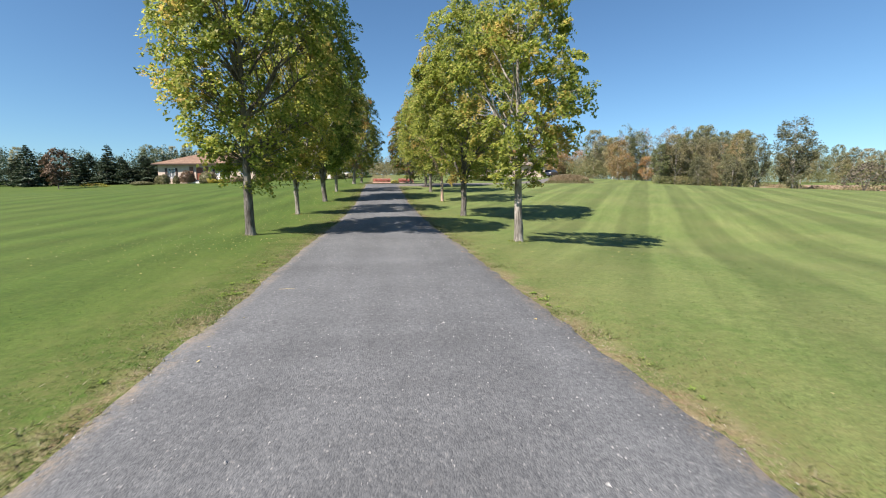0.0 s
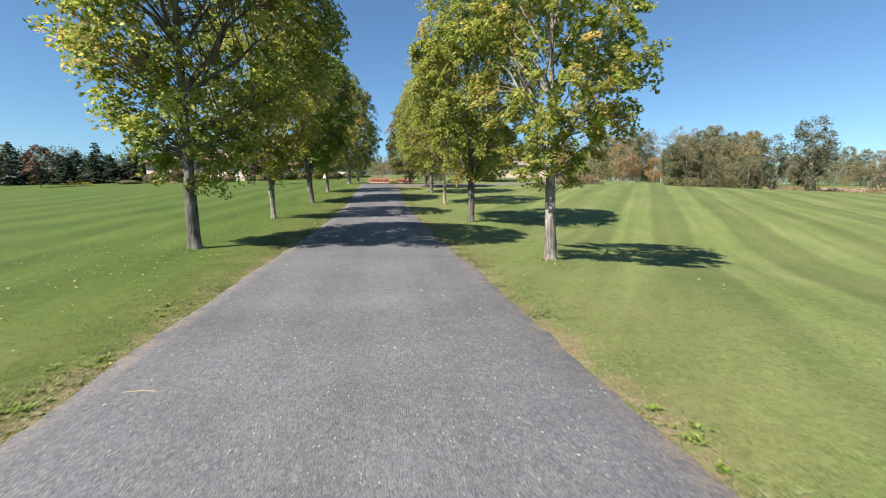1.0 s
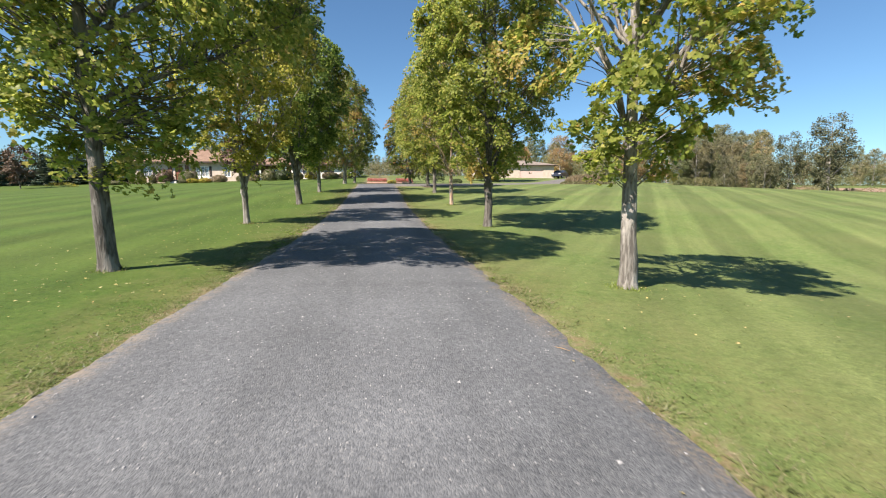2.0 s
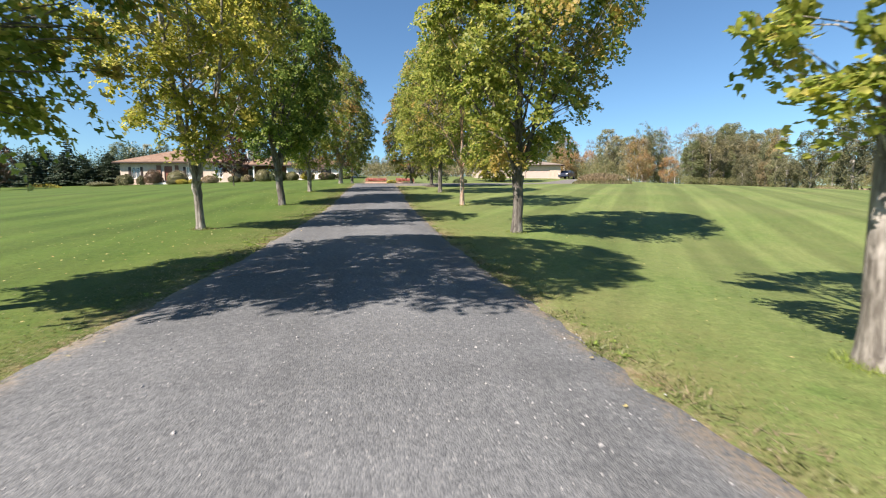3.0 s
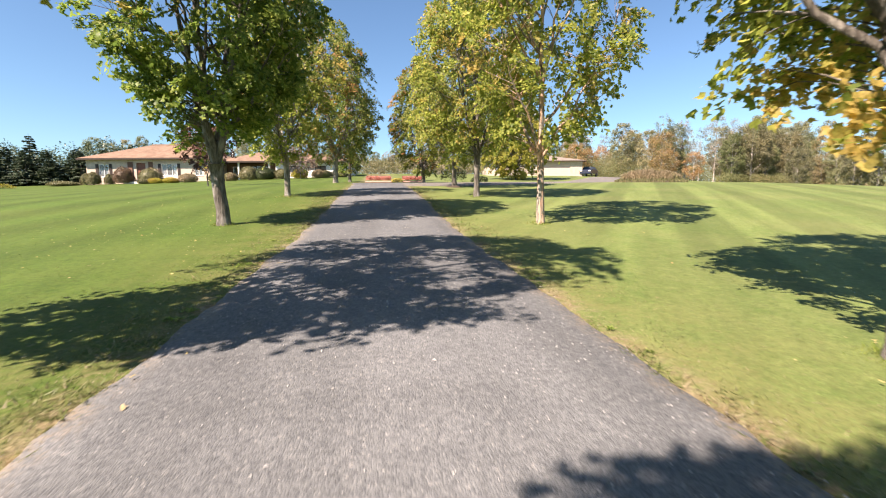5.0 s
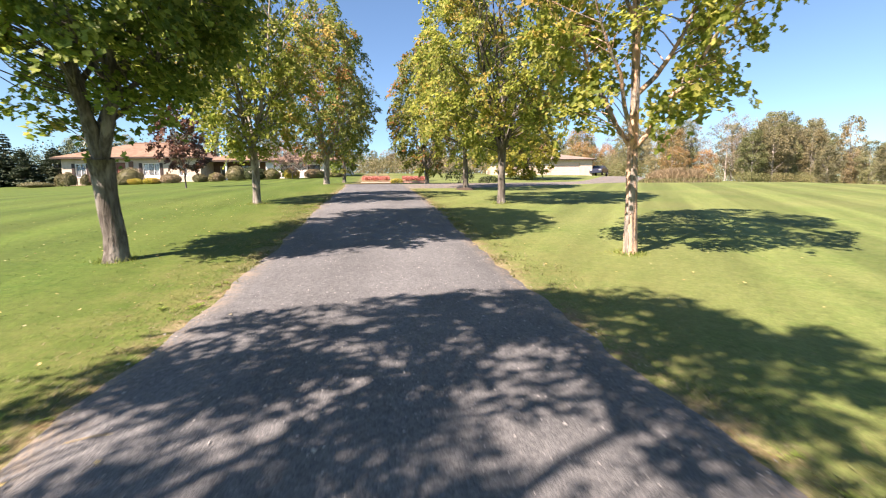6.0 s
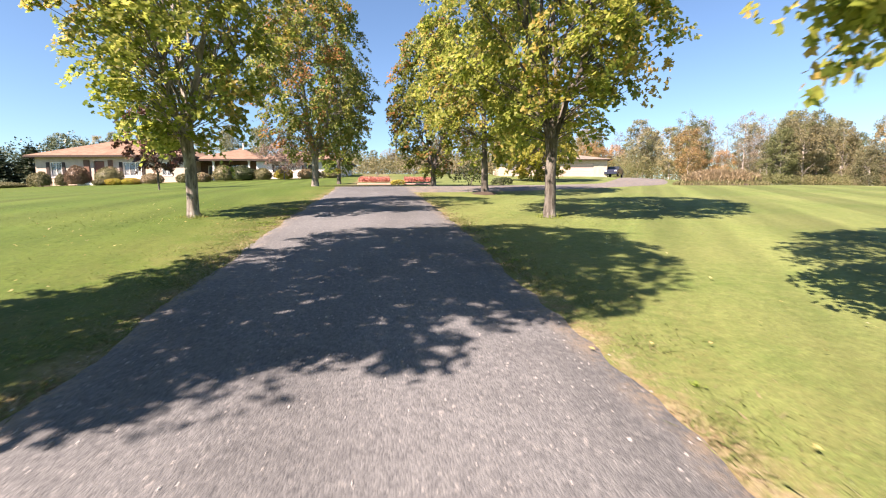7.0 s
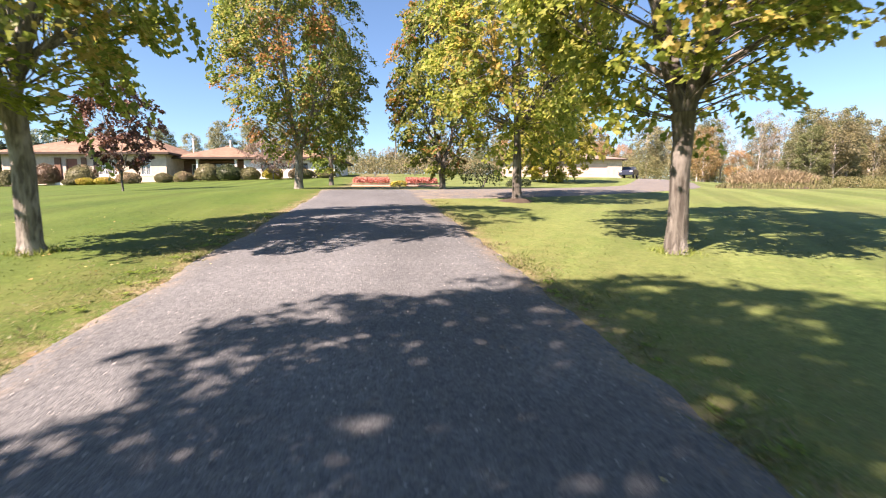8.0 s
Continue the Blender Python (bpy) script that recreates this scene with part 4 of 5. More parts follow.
shrub("golden_bush", mx, my, 2.4, 0.9, 0.5, M_GOLD_SHRUB, 215, "low golden flowering bush under the conifers", 700, 0.13)

# ------------------------------------------------------------------ conifers west of the house
SPR = "conifers west of the house"
spr = []
for u, v, hh, rr in ((-72.5, 74, 5.8, 2.3), (-64.0, 74.5, 6.6, 2.6), (-55.5, 80, 6.8, 2.9), (-67.5, 77, 5.9, 2.2), (-60.5, 79, 6.8, 2.2), (-57.6, 76.5, 6.0, 2.1), (-52.2, 78.5, 7.2, 2.4), (-49.6, 80, 6.6, 2.2),
                     (-47.2, 82, 6.4, 2.0), (-77, 76, 7.2, 2.3), (-82, 74, 6.5, 2.2), (-70, 79, 6.6, 2.2), (-62.3, 76.5, 6.2, 2.2), (-58.8, 80, 7.4, 2.2), (-54, 77.5, 6.3, 2.2), (-50.8, 77.2, 5.6, 2.0),
                     (-48.3, 79, 6.0, 2.0), (-45.6, 85, 6.8, 2.1), (-66, 80, 7.2, 2.2), (-75, 79, 6.8, 2.2)):
    sx, sy = site(u, v)
    if len(spr) < 3:
        spr.append(spruce("spruce_tree", sx, sy, hh * FAR, rr * FAR, 300 + len(spr), "dark green spruce tree at the edge of the lawn", SPR))
    else:
        src = spr[len(spr) % 3]
        f = hh / 7.4
        copy_thing(src, PLAN @ pose(sx, sy, at(sx, sy) - 0.05, 0, 0, 67 * len(spr)) @ Matrix.Diagonal((f * 1.45, f * 1.45, f, 1)))
        spr.append(src)

# ------------------------------------------------------------------ woods
kinds = []


def wood_kind(mat, bark, hh, rr, low, seed, lab, clumps=170, per=44, leaf=0.24, gap=0.2, stems=1, u=0.0, v=0.0):
    x, y = site(u, v)
    hh, rr, low, leaf = hh * FAR, rr * FAR, low * FAR, leaf * 1.15
    t = maple("wood_tree", x, y, hh, rr, low, low * 0.9, 0.19, mat, bark, seed, stems, clumps, per, leaf, gap, lab, fan="tri", group="woodland trees", split=False, limb_n=10, puff=1.3, belly=0.40)
    kinds.append((t, hh))


wood_kind(M_LEAF_OLIVE, M_BARK_GREY, 12, 2.5, 1.2, 401, "olive and brown woodland tree at the field edge", u=60, v=103)
wood_kind(M_LEAF_WOOD, M_BARK_GREY, 12, 2.5, 0.8, 402, "dull green woodland tree at the field edge", u=66, v=112)
wood_kind(M_LEAF_MAUVE, M_BARK_GREY, 13, 2.1, 2.5, 403, "nearly bare pinkish-grey woodland tree", 130, 22, 0.17, 0.26, u=50, v=112)
wood_kind(M_LEAF_RUSSET, M_BARK_GREY, 10, 2.7, 0.6, 404, "russet brown woodland tree", u=48.5, v=64)
wood_kind(M_LEAF_ORANGE, M_BARK_GREY, 8, 2.6, 0.8, 405, "orange autumn tree at the wood's edge", 150, 40, 0.20, u=37, v=95)
wood_kind(M_LEAF_OLIVE, M_BARK_GREY, 13, 2.0, 3.5, 406, "tall thin grey-stemmed woodland tree", 130, 24, 0.18, 0.26, 3, u=44, v=108)
wrng = np.random.RandomState(77)


def wood(u, v, hh, which):
    src, h0 = kinds[which]
    x, y = site(u, v)
    f = hh * FAR / h0
    wd = f * wrng.uniform(0.85, 1.2)
    copy_thing(src, PLAN @ pose(x, y, at(x, y) - 0.06, 0, 0, wrng.uniform(0, 360)) @ Matrix.Diagonal((wd, wd, f, 1)))


def wood_band(n, q0, q1, v0, v1, h0, h1, mixk):
    """Trees over a wedge of the plan: q is sideways over ahead, v ahead."""
    for i in range(n):
        q = q0 + (q1 - q0) * (i + wrng.uniform(0.1, 0.9)) / n
        v = wrng.uniform(v0, v1)
        wood(q * v, v, wrng.uniform(h0, h1), mixk[wrng.randint(len(mixk))])


def thicket(q0, q1, v0, v1, n, h, mat, seed, label, leaf=0.42):
    """Close undergrowth over a wedge of the plan."""
    r = np.random.RandomState(seed)
    q, v = r.uniform(q0, q1, n), r.uniform(v0, v1, n)
    x, y = site(q * v, v)
    top = FAR * h * (0.75 + 0.35 * value_noise(np.column_stack([q * 40, v * 0.3, 0 * q]), seed))
    P = np.column_stack([x, y, land(x, y) + np.clip(top, 0.3, 99) * r.uniform(0, 1, n) ** 0.8])
    g = Geo()
    leaves(g, P, leaf, r, None, "tri", 0.3)
    tagged(part("undergrowth", g, mat, None, label), category="undergrowth", kind="stuff")


thicket(0.28, 1.35, 112, 122, 56000, 5.0, M_LEAF_WOOD, 611, "dull green undergrowth below the woodland trees", 0.24)
thicket(0.46, 0.67, 72, 80, 20000, 1.5, M_LEAF_WOOD, 612, "dull green brush at the wood's edge", 0.14)
thicket(0.22, 0.62, 118, 127, 44000, 6.5, M_LEAF_OLIVE, 620, "olive and brown young growth behind the garage and lawn", 0.26)
thicket(-0.70, 0.36, 132, 140, 30000, 6.0, M_LEAF_WOOD, 613, "green and brown undergrowth behind the house", 0.46)
thicket(-0.16, 0.045, 90, 102, 14000, 3.4, M_SHRUB, 616, "loose brown and green scrub beyond the flower beds", 0.26)
thicket(-1.6, -0.66, 86, 92, 6000, 4.0, M_NEEDLE, 614, "dark undergrowth among the conifers")
thicket(-1.02, -0.48, 84, 93, 26000, 6.6, M_NEEDLE, 617, "dark evergreen mass among the conifers", 0.34)
thicket(0.30, 1.35, 134, 150, 36000, 10.0, M_LEAF_OLIVE, 615, "far hazy wood beyond the field", 0.36)
thicket(0.60, 1.40, 126, 132, 26000, 7.0, M_LEAF_WOOD, 619, "dull green far tree line beyond the field", 0.40)
thicket(0.04, 0.32, 124, 134, 16000, 8.0, M_LEAF_WOOD, 618, "soft green wood behind the garage", 0.30)
wood_band(28, 0.33, 0.68, 100, 132, 12, 17, (0, 0, 1, 2, 2, 5))
wood_band(18, 0.47, 0.66, 74, 92, 7.5, 11, (0, 1, 1, 3))
wood_band(8, 0.55, 0.66, 60, 72, 4.0, 6.5, (1, 0, 3))
wood(42.6, 63, 9.2, 3)
wood_band(24, 0.76, 1.35, 96, 124, 9, 12.5, (0, 1, 1, 3, 0))
wood_band(18, -0.03, 0.36, 124, 150, 11, 16, (0, 5, 2, 4, 1))
wood_band(20, -0.62, -0.02, 106, 128, 5.5, 8.5, (1, 0, 2, 1))
wood_band(10, 0.05, 0.32, 120, 132, 9.5, 13, (1, 0, 4, 1))
wood_band(7, -0.10, 0.045, 92, 104, 3.5, 6.0, (1, 0, 3))
wood_band(14, -0.62, -0.25, 90, 102, 8.0, 10.0, (1, 1, 0))
wood_band(12, -1.5, -0.85, 84, 110, 7, 10, (1, 1, 0, 2))
for u, v, hh in ((30.0, 118, 9.5), (33.5, 121, 8.5), (45, 99, 6.5), (41, 101, 7.5)):
    wood(u, v, hh, 4)
gx, gy = 17.5, 78.0
maple("yellow_tree", gx, gy, 10.2, 4.6, 0.3, 1.6, 0.14, M_LEAF_GOLD, M_BARK, 421, 3, 560, 38, 0.20, 0.06, "broad yellow-green tree on the lawn before the garage", limb_n=8, belly=0.24)

# ------------------------------------------------------------------ field and brush
def build_field():
    us, vs = np.arange(46, 150, 4.0), np.arange(50, 97, 3.0)
    U, V = np.meshgrid(us, vs, indexing="ij")
    U = U + np.clip((V - 50) * 0.30, 0, 20)
    X, Y = site(U, V)
    Z = land(X, Y) + 0.05
    nx, ny = X.shape
    i, j = np.meshgrid(np.arange(nx - 1), np.arange(ny - 1), indexing="ij")
    F = np.stack([i * ny + j, (i + 1) * ny + j, (i + 1) * ny + j + 1, i * ny + j + 1], -1).reshape(-1, 4)
    g = Geo()
    g.add(np.stack([X, Y, Z], -1).reshape(-1, 3), F)
    tagged(part("field", g, plain("dry_field_soil", (0.27, 0.18, 0.13), 0.95, 0.2, 0.4), None, "bare tan harvested field beyond the lawn", True), category="field", kind="structure")


build_field()
M_BRUSHWOOD = leaf_material("brown_grey_brushwood", [(0.10, 0.085, 0.065), (0.15, 0.125, 0.095), (0.20, 0.17, 0.13)], (0.14, 0.13, 0.07), 0.4, 0.3)
bu, bv = site(41.5, 46.5)
shrub("brush_bush", bu, bv, 2.5, 2.2, 2.3, M_BRUSHWOOD, 501, "tall brown-grey bush at the field edge", 1300, 0.22, 0.16, stems=12)
brng = np.random.RandomState(9)
for i in range(34):
    f = (i + brng.uniform(0, 1)) / 34
    u, v = 44.5 + 20 * f + brng.uniform(-1, 1), 44 + 46 * f + brng.uniform(-1.5, 1.5)
    if abs(v - 46.5) < 2:
        continue
    px, py = site(u, v)
    r = brng.uniform(1.15, 2.3)
    shrub("brush_bush", px, py, r, r * 0.9, brng.uniform(0.35, 0.85), (M_BRUSH, M_BRUSH, M_SHRUB)[i % 3], 520 + i, "rough dry brush along the field edge", 380, 0.20, 0.18, group="field edge brush")
for u, v, r, rz, mat in ((-9, 76, 2.2, 1.3, M_SHRUB), (-5, 80, 2.4, 1.5, M_BRUSH), (-1.5, 82, 2.6, 1.5, M_RED_FLOWER), (2.5, 83, 2.6, 1.3, M_BRUSH), (6.0, 82, 2.2, 1.5, M_SHRUB), (-13, 84, 2.4, 1.7, M_SHRUB), (0, 90, 3.0, 1.9, M_SHRUB), (5, 91, 3.0, 2.0, M_SHRUB), (-6, 90, 2.8, 1.8, M_SHRUB)):
    px, py = site(u, v)
    shrub("garden_bush", px, py, r * FAR, r * 0.8 * FAR, rz * FAR, mat if mat is not M_RED_FLOWER else M_BRUSH, int(900 + u * 3), "loose green and brown garden bush beyond the beds", 800, 0.2, 0.15, group="bushes beyond the flower beds")

M_BEDWALL = plain("pink_stone_edging", (0.45, 0.26, 0.21), 0.9, 0.25, 5.0)
# ------------------------------------------------------------------ flower beds at the end of the drive
for x0, x1, seed in ((-1.75, 0.7, 61), (1.9, 4.0, 62)):
    cx = (x0 + x1) / 2
    bed = thing("flower_bed", cx, 65.4, at(cx, 65.4) - 0.05, 0, "raised bed of massed red flowers at the drive's end", "flower bed", "red flower beds")
    rng = np.random.RandomState(seed)
    part("soil", boxes(Geo(), ((x0 - cx) - 0.1, (x1 - cx) + 0.1, -0.9, 1.6, -0.1, 0.12), bevel=0.06), M_BEDWALL, bed, "low pinkish stone bed edging")
    n = 2600
    P = np.column_stack([rng.uniform(x0 - cx, x1 - cx, n), rng.uniform(-0.8, 1.5, n), np.zeros(n)])
    P[:, 2] = 0.22 + 0.30 * rng.uniform(size=n) + 0.25 * (P[:, 1] + 0.8) / 2.3
    g = Geo()
    leaves(g, P, 0.12, rng, None, False, 0.8)
    tagged(part("bloom_mass", g, M_RED_FLOWER, bed, "massed red blooms"), kind="stuff")
shrub("bush", 1.3, 64.4, 0.6, 0.5, 0.28, M_GOLD_SHRUB, 71, "low yellow-green bush between the flower beds", 400, 0.1)
shrub("evergreen_bush", 6.6, 62.4, 1.25, 1.1, 1.1, M_SHRUB_DARK, 72, "dark rounded evergreen bush by the loop drive", 1100, 0.12, 0.06)
shrub("bush", 9.4, 63.5, 0.9, 0.8, 0.4, M_SHRUB_DARK, 73, "low dark bush by the loop drive", 600, 0.12, 0.08)

M_MULCH = plain("mulch", (0.060, 0.045, 0.034), 0.95, 0.3, 4.0)
# planted island in the east lawn
ix, iy = 25.6, 60.2
isl = thing("planted_island", ix, iy, at(ix, iy) - 0.05, -8, "long mounded bed of brown and green ornamental grasses", "planting bed")
rng = np.random.RandomState(81)
CI, SI = math.cos(radians(-8)), math.sin(radians(-8))


def island_ground(px, py):
    return land(ix + px * CI - py * SI, iy + px * SI + py * CI) - at(ix, iy)


def arching_grass(g, P, h0, h1, width, rng, tall):
    """Upright blades of two pieces that arch over at the tip."""
    k = len(P)
    h, a, b = rng.uniform(h0, h1, k) * tall, rng.uniform(0, 6.283, k), rng.uniform(0, 6.283, k)
    ln = h * rng.uniform(0.15, 0.75, k)
    side = np.column_stack([np.cos(a), np.sin(a), 0 * a]) * width
    mid = P + np.column_stack([np.cos(b) * ln * 0.3, np.sin(b) * ln * 0.3, h * 0.7])
    tip = P + np.column_stack([np.cos(b) * ln, np.sin(b) * ln, h])
    V = np.stack([P - side, P + side, mid + side * 0.8, mid - side * 0.8, tip], 1)
    f = np.arange(k)[:, None] * 5
    g.add(V.reshape(-1, 3), [f + np.array([[0, 1, 2, 3]]), f + np.array([[3, 2, 4]])])


for nm, mat, n, spread_f, h0, h1, lab in (("brown_grass", M_BRUSH, 9000, 0.80, 0.45, 0.95, "brown-tipped arching grasses"), ("green_grass", M_SHRUB, 6000, 1.0, 0.25, 0.55, "green lower grasses")):
    ra, an = np.sqrt(rng.uniform(size=n)), rng.uniform(0, 6.283, n)
    P = np.column_stack([np.cos(an) * ra * 3.4 * spread_f, np.sin(an) * ra * 2.3 * spread_f, 0 * ra])
    env = np.clip(1 - (P[:, 0] / 3.6) ** 2 - (P[:, 1] / 2.5) ** 2, 0.0, 1)
    P[:, 2] = island_ground(P[:, 0], P[:, 1]) + 0.35 * env
    g = Geo()
    arching_grass(g, P, h0, h1, 0.028, rng, 0.25 + 0.9 * env ** 0.7)
    tagged(part(nm, g, mat, isl, lab), kind="stuff")
g = Geo()
ang = np.linspace(0, 2 * math.pi, 28, endpoint=False)
rings = []
for f, zz in ((1.0, -0.06), (0.75, 0.25), (0.4, 0.4), (0.02, 0.42)):
    a, b = np.cos(ang) * 3.5 * f, np.sin(ang) * 2.4 * f
    rings.append(np.column_stack([a, b, island_ground(a, b) + zz + 0.05]))
g.add(np.vstack(rings), np.array([(28 * r + i, 28 * r + (i + 1) % 28, 28 * r + 28 + (i + 1) % 28, 28 * r + 28 + i) for r in range(3) for i in range(28)]))
part("mound", g, M_MULCH, isl, "", True)



# ------------------------------------------------------------------ garage and car
M_ROOF_GREY = shingle_material("grey_brown_shingles", (0.17, 0.14, 0.12), (0.26, 0.215, 0.18))


def build_garage():
    x, y = 18.2, 96.0
    h = thing("garage", x, y, at(x + 12, y) - 0.15, -6.5, "low cream garage building with pinkish wide door", "garage")
    h.matrix_basis = h.matrix_basis @ Matrix.Diagonal((1, 1, 0.86, 1))
    wall_run(h, 0, 16.5, 0, 0.25, -0.6, 2.9, [(1.2, 2.2, 1.2, 2.2), (9.6, 14.4, 0.02, 2.35)], mat=M_WALL)
    part("wall", boxes(Geo(), (0, 0.25, 0.25, 8, -0.6, 2.9)), M_WALL, h)
    part("wall", boxes(Geo(), (16.25, 16.5, 0.25, 8, -0.6, 2.9)), M_WALL, h)
    part("wall", boxes(Geo(), (0.25, 16.25, 7.75, 8, -0.6, 2.9)), M_WALL, h)
    window(h, 1.2, 2.2, 1.2, 2.2, 0.06, 1, False, M_DARK)
    gd = part("garage_door", boxes(Geo(), *[(9.62, 14.38, 0.10, 0.16, 0.02 + 0.465 * i, 0.02 + 0.465 * (i + 1) - 0.012) for i in range(5)], bevel=0.006), M_GDOOR, h, "pinkish panelled garage door")
    part("door_handle", box(11.9, 12.1, 0.06, 0.10, 0.5, 0.54, bevel=0.008), M_METAL, gd)
    hip_roof(h, 0, 16.5, 0, 8, 3.05, 4.4, over=0.5, mat=M_ROOF_GREY)


build_garage()


def build_car():
    x, y = 36.5, 95.5
    z = at(x, y)
    car = thing("car", x, y, z, 50, "dark blue parked car beside the loop drive", "car")
    car.matrix_basis = car.matrix_basis @ Matrix.Diagonal((1.15, 1.15, 1.15, 1))
    paint = Mat("dark_blue_car_paint")
    paint.put(paint.bsdf.inputs["Coat Weight"], 0.8)
    paint.bump(paint.noise(paint.obj(), 40.0), 0.01, 0.002)
    paint = paint.done((0.020, 0.026, 0.050), 0.35, 0.5)
    side = [(-2.25, 0.35), (-2.25, 0.75), (-2.05, 0.95), (-1.2, 1.0), (-0.7, 1.42), (0.9, 1.46), (1.75, 1.05), (2.2, 0.95), (2.28, 0.6), (2.2, 0.35)]
    g = Geo()
    ws = [0.84 if z < 1.1 else 0.66 for _, z in side]
    n = len(side)
    V = [(a, -w, b) for (a, b), w in zip(side, ws)] + [(a, w, b) for (a, b), w in zip(side, ws)]
    g.add(V, [np.array([(i, i + n, (i + 1) % n + n, (i + 1) % n) for i in range(n)]), np.arange(n)[None, :], np.arange(2 * n - 1, n - 1, -1)[None, :]])
    part("body", g, paint, car)
    gl = plain("car_glass", (0.03, 0.035, 0.04), 0.08, 0.05, spec=0.6)
    for s in (-1, 1):
        q = Geo()
        q.add([(-1.0, s * 0.80, 1.05), (1.55, s * 0.80, 1.07), (0.85, s * 0.672, 1.40), (-0.62, s * 0.672, 1.37)], np.array([(0, 1, 2, 3)]))
        part("side_window", q, gl, car)
    q = Geo()
    q.add([(-1.17, -0.70, 1.03), (-1.17, 0.70, 1.03), (-0.73, 0.62, 1.42), (-0.73, -0.62, 1.42)], np.array([(0, 1, 2, 3)]) )
    part("windscreen", q, gl, car, "pale sky-reflecting windscreen")
    for s in (-0.62, 0.62):
        part("headlight", box(-2.29, -2.2, s - 0.16, s + 0.16, 0.68, 0.82, bevel=0.02), M_TRIM, car)
    for a in (-1.4, 1.4):
        for s in (-1, 1):
            t = Geo()
            tube(t, [(a, s * 0.66, 0.32), (a, s * 0.68, 0.32), (a, s * 0.84, 0.32), (a, s * 0.87, 0.32)], [0.28, 0.32, 0.32, 0.28], 16)
            w = part("wheel", t, plain("tyre_rubber", (0.025, 0.025, 0.025), 0.85, 0.1), car, "", True)
            r = Geo()
            tube(r, [(a, s * 0.86, 0.32), (a, s * 0.885, 0.32)], [0.19, 0.17], 12)
            part("rim", r, M_METAL, w)


build_car()
# utility pole behind the beds
ux, uy = site(-8.0, 92)
pole = thing("utility_pole", ux, uy, at(ux, uy) - 0.1, 0, "pale weathered wooden post behind the garden bushes", "pole")
g = Geo()
tube(g, [(0, 0, 0), (0, 0, 2.6), (0, 0, 6.6)], [0.16, 0.15, 0.13], 8)
part("shaft", g, M_BARK_PALE, pole, "", True)

mulch = thing("mulch_ring", 4.21, 47.7, at(4.21, 47.7) - 0.03, 0, "low brown mulch mound round a maple's foot", "mulch")
g = Geo()
ang = np.linspace(0, 2 * math.pi, 24, endpoint=False)
rr = 0.62 + 0.08 * np.sin(ang * 3) + 0.05 * np.cos(ang * 7)
g.add(np.vstack([np.column_stack([np.cos(ang) * rr, np.sin(ang) * rr, 0.09 * np.sin(ang) - 0.03]), np.column_stack([np.cos(ang) * rr * 0.6, np.sin(ang) * rr * 0.6, 0 * ang + 0.09]), [[0, 0, 0.14]]]),
      [np.array([(i, (i + 1) % 24, 24 + (i + 1) % 24, 24 + i) for i in range(24)]), np.array([(24 + i, 24 + (i + 1) % 24, 48) for i in range(24)])])
part("mulch_mound", g, M_MULCH, mulch, "", True)

# ------------------------------------------------------------------ turf, chippings, fallen leaves


def blades(name, x0, x1, y0, y1, n, h0, h1, seed, label, keep=None, mat=None):
    rng = np.random.RandomState(seed)
    x, y = rng.uniform(x0, x1, n), rng.uniform(y0, y1, n)
    if keep is not None:
        ok = keep(x, y, rng)
        x, y = x[ok], y[ok]
    k = len(x)
    z = land(x, y) - 0.01
    a = rng.uniform(0, 6.283, k)
    h = rng.uniform(h0, h1, k)
    w = h * rng.uniform(0.12, 0.26, k)
    lx, ly = rng.normal(size=k) * 1.4 * h, rng.normal(size=k) * 1.4 * h
    V = np.stack([np.column_stack([x - np.cos(a) * w, y - np.sin(a) * w, z]), np.column_stack([x + np.cos(a) * w, y + np.sin(a) * w, z]), np.column_stack([x + lx, y + ly, z + h])], 1)
    g = Geo()
    g.add(V.reshape(-1, 3), np.arange(3 * k).reshape(-1, 3))
    tagged(part(name, g, mat or M_BLADE, None, label), category="grass", kind="stuff")


def off_drive(lo, hi, power=1.0):
    def keep(x, y, rng):
        e = from_seal(x, y)
        f = np.clip((hi - e) / (hi - lo), 0, 1) ** power
        clump = 0.8 * value_noise(np.column_stack([x * 3, y * 3, 0 * x]), 4) + 0.75
        return (e > lo) & (rng.uniform(size=len(x)) < f * np.clip(clump, 0.15, 1))
    return keep


M_VERGE = leaf_material("verge_grass_blades", [(0.125, 0.165, 0.050), (0.165, 0.200, 0.065), (0.215, 0.225, 0.095), (0.29, 0.245, 0.15)], (0.31, 0.255, 0.155), 0.36, 0.45, 1.1)
blades("verge_grass", -3.6, -1.5, -1, 44, 200000, 0.014, 0.038, 701, "uneven rough green and straw grass beside the drive", off_drive(1.90, 3.4, 1.2), M_VERGE)
blades("verge_grass", 1.5, 3.3, -1, 44, 180000, 0.012, 0.032, 703, "uneven rough green and straw grass beside the drive", off_drive(1.90, 3.4, 1.2), M_VERGE)
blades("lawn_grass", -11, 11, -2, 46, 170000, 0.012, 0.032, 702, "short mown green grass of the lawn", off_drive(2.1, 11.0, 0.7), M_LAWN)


M_STRAW = leaf_material("straw_and_rust_litter", [(0.38, 0.315, 0.215), (0.31, 0.25, 0.16), (0.25, 0.165, 0.105), (0.45, 0.39, 0.29)], (0.27, 0.22, 0.12), 0.3, 0.2, 1.4)


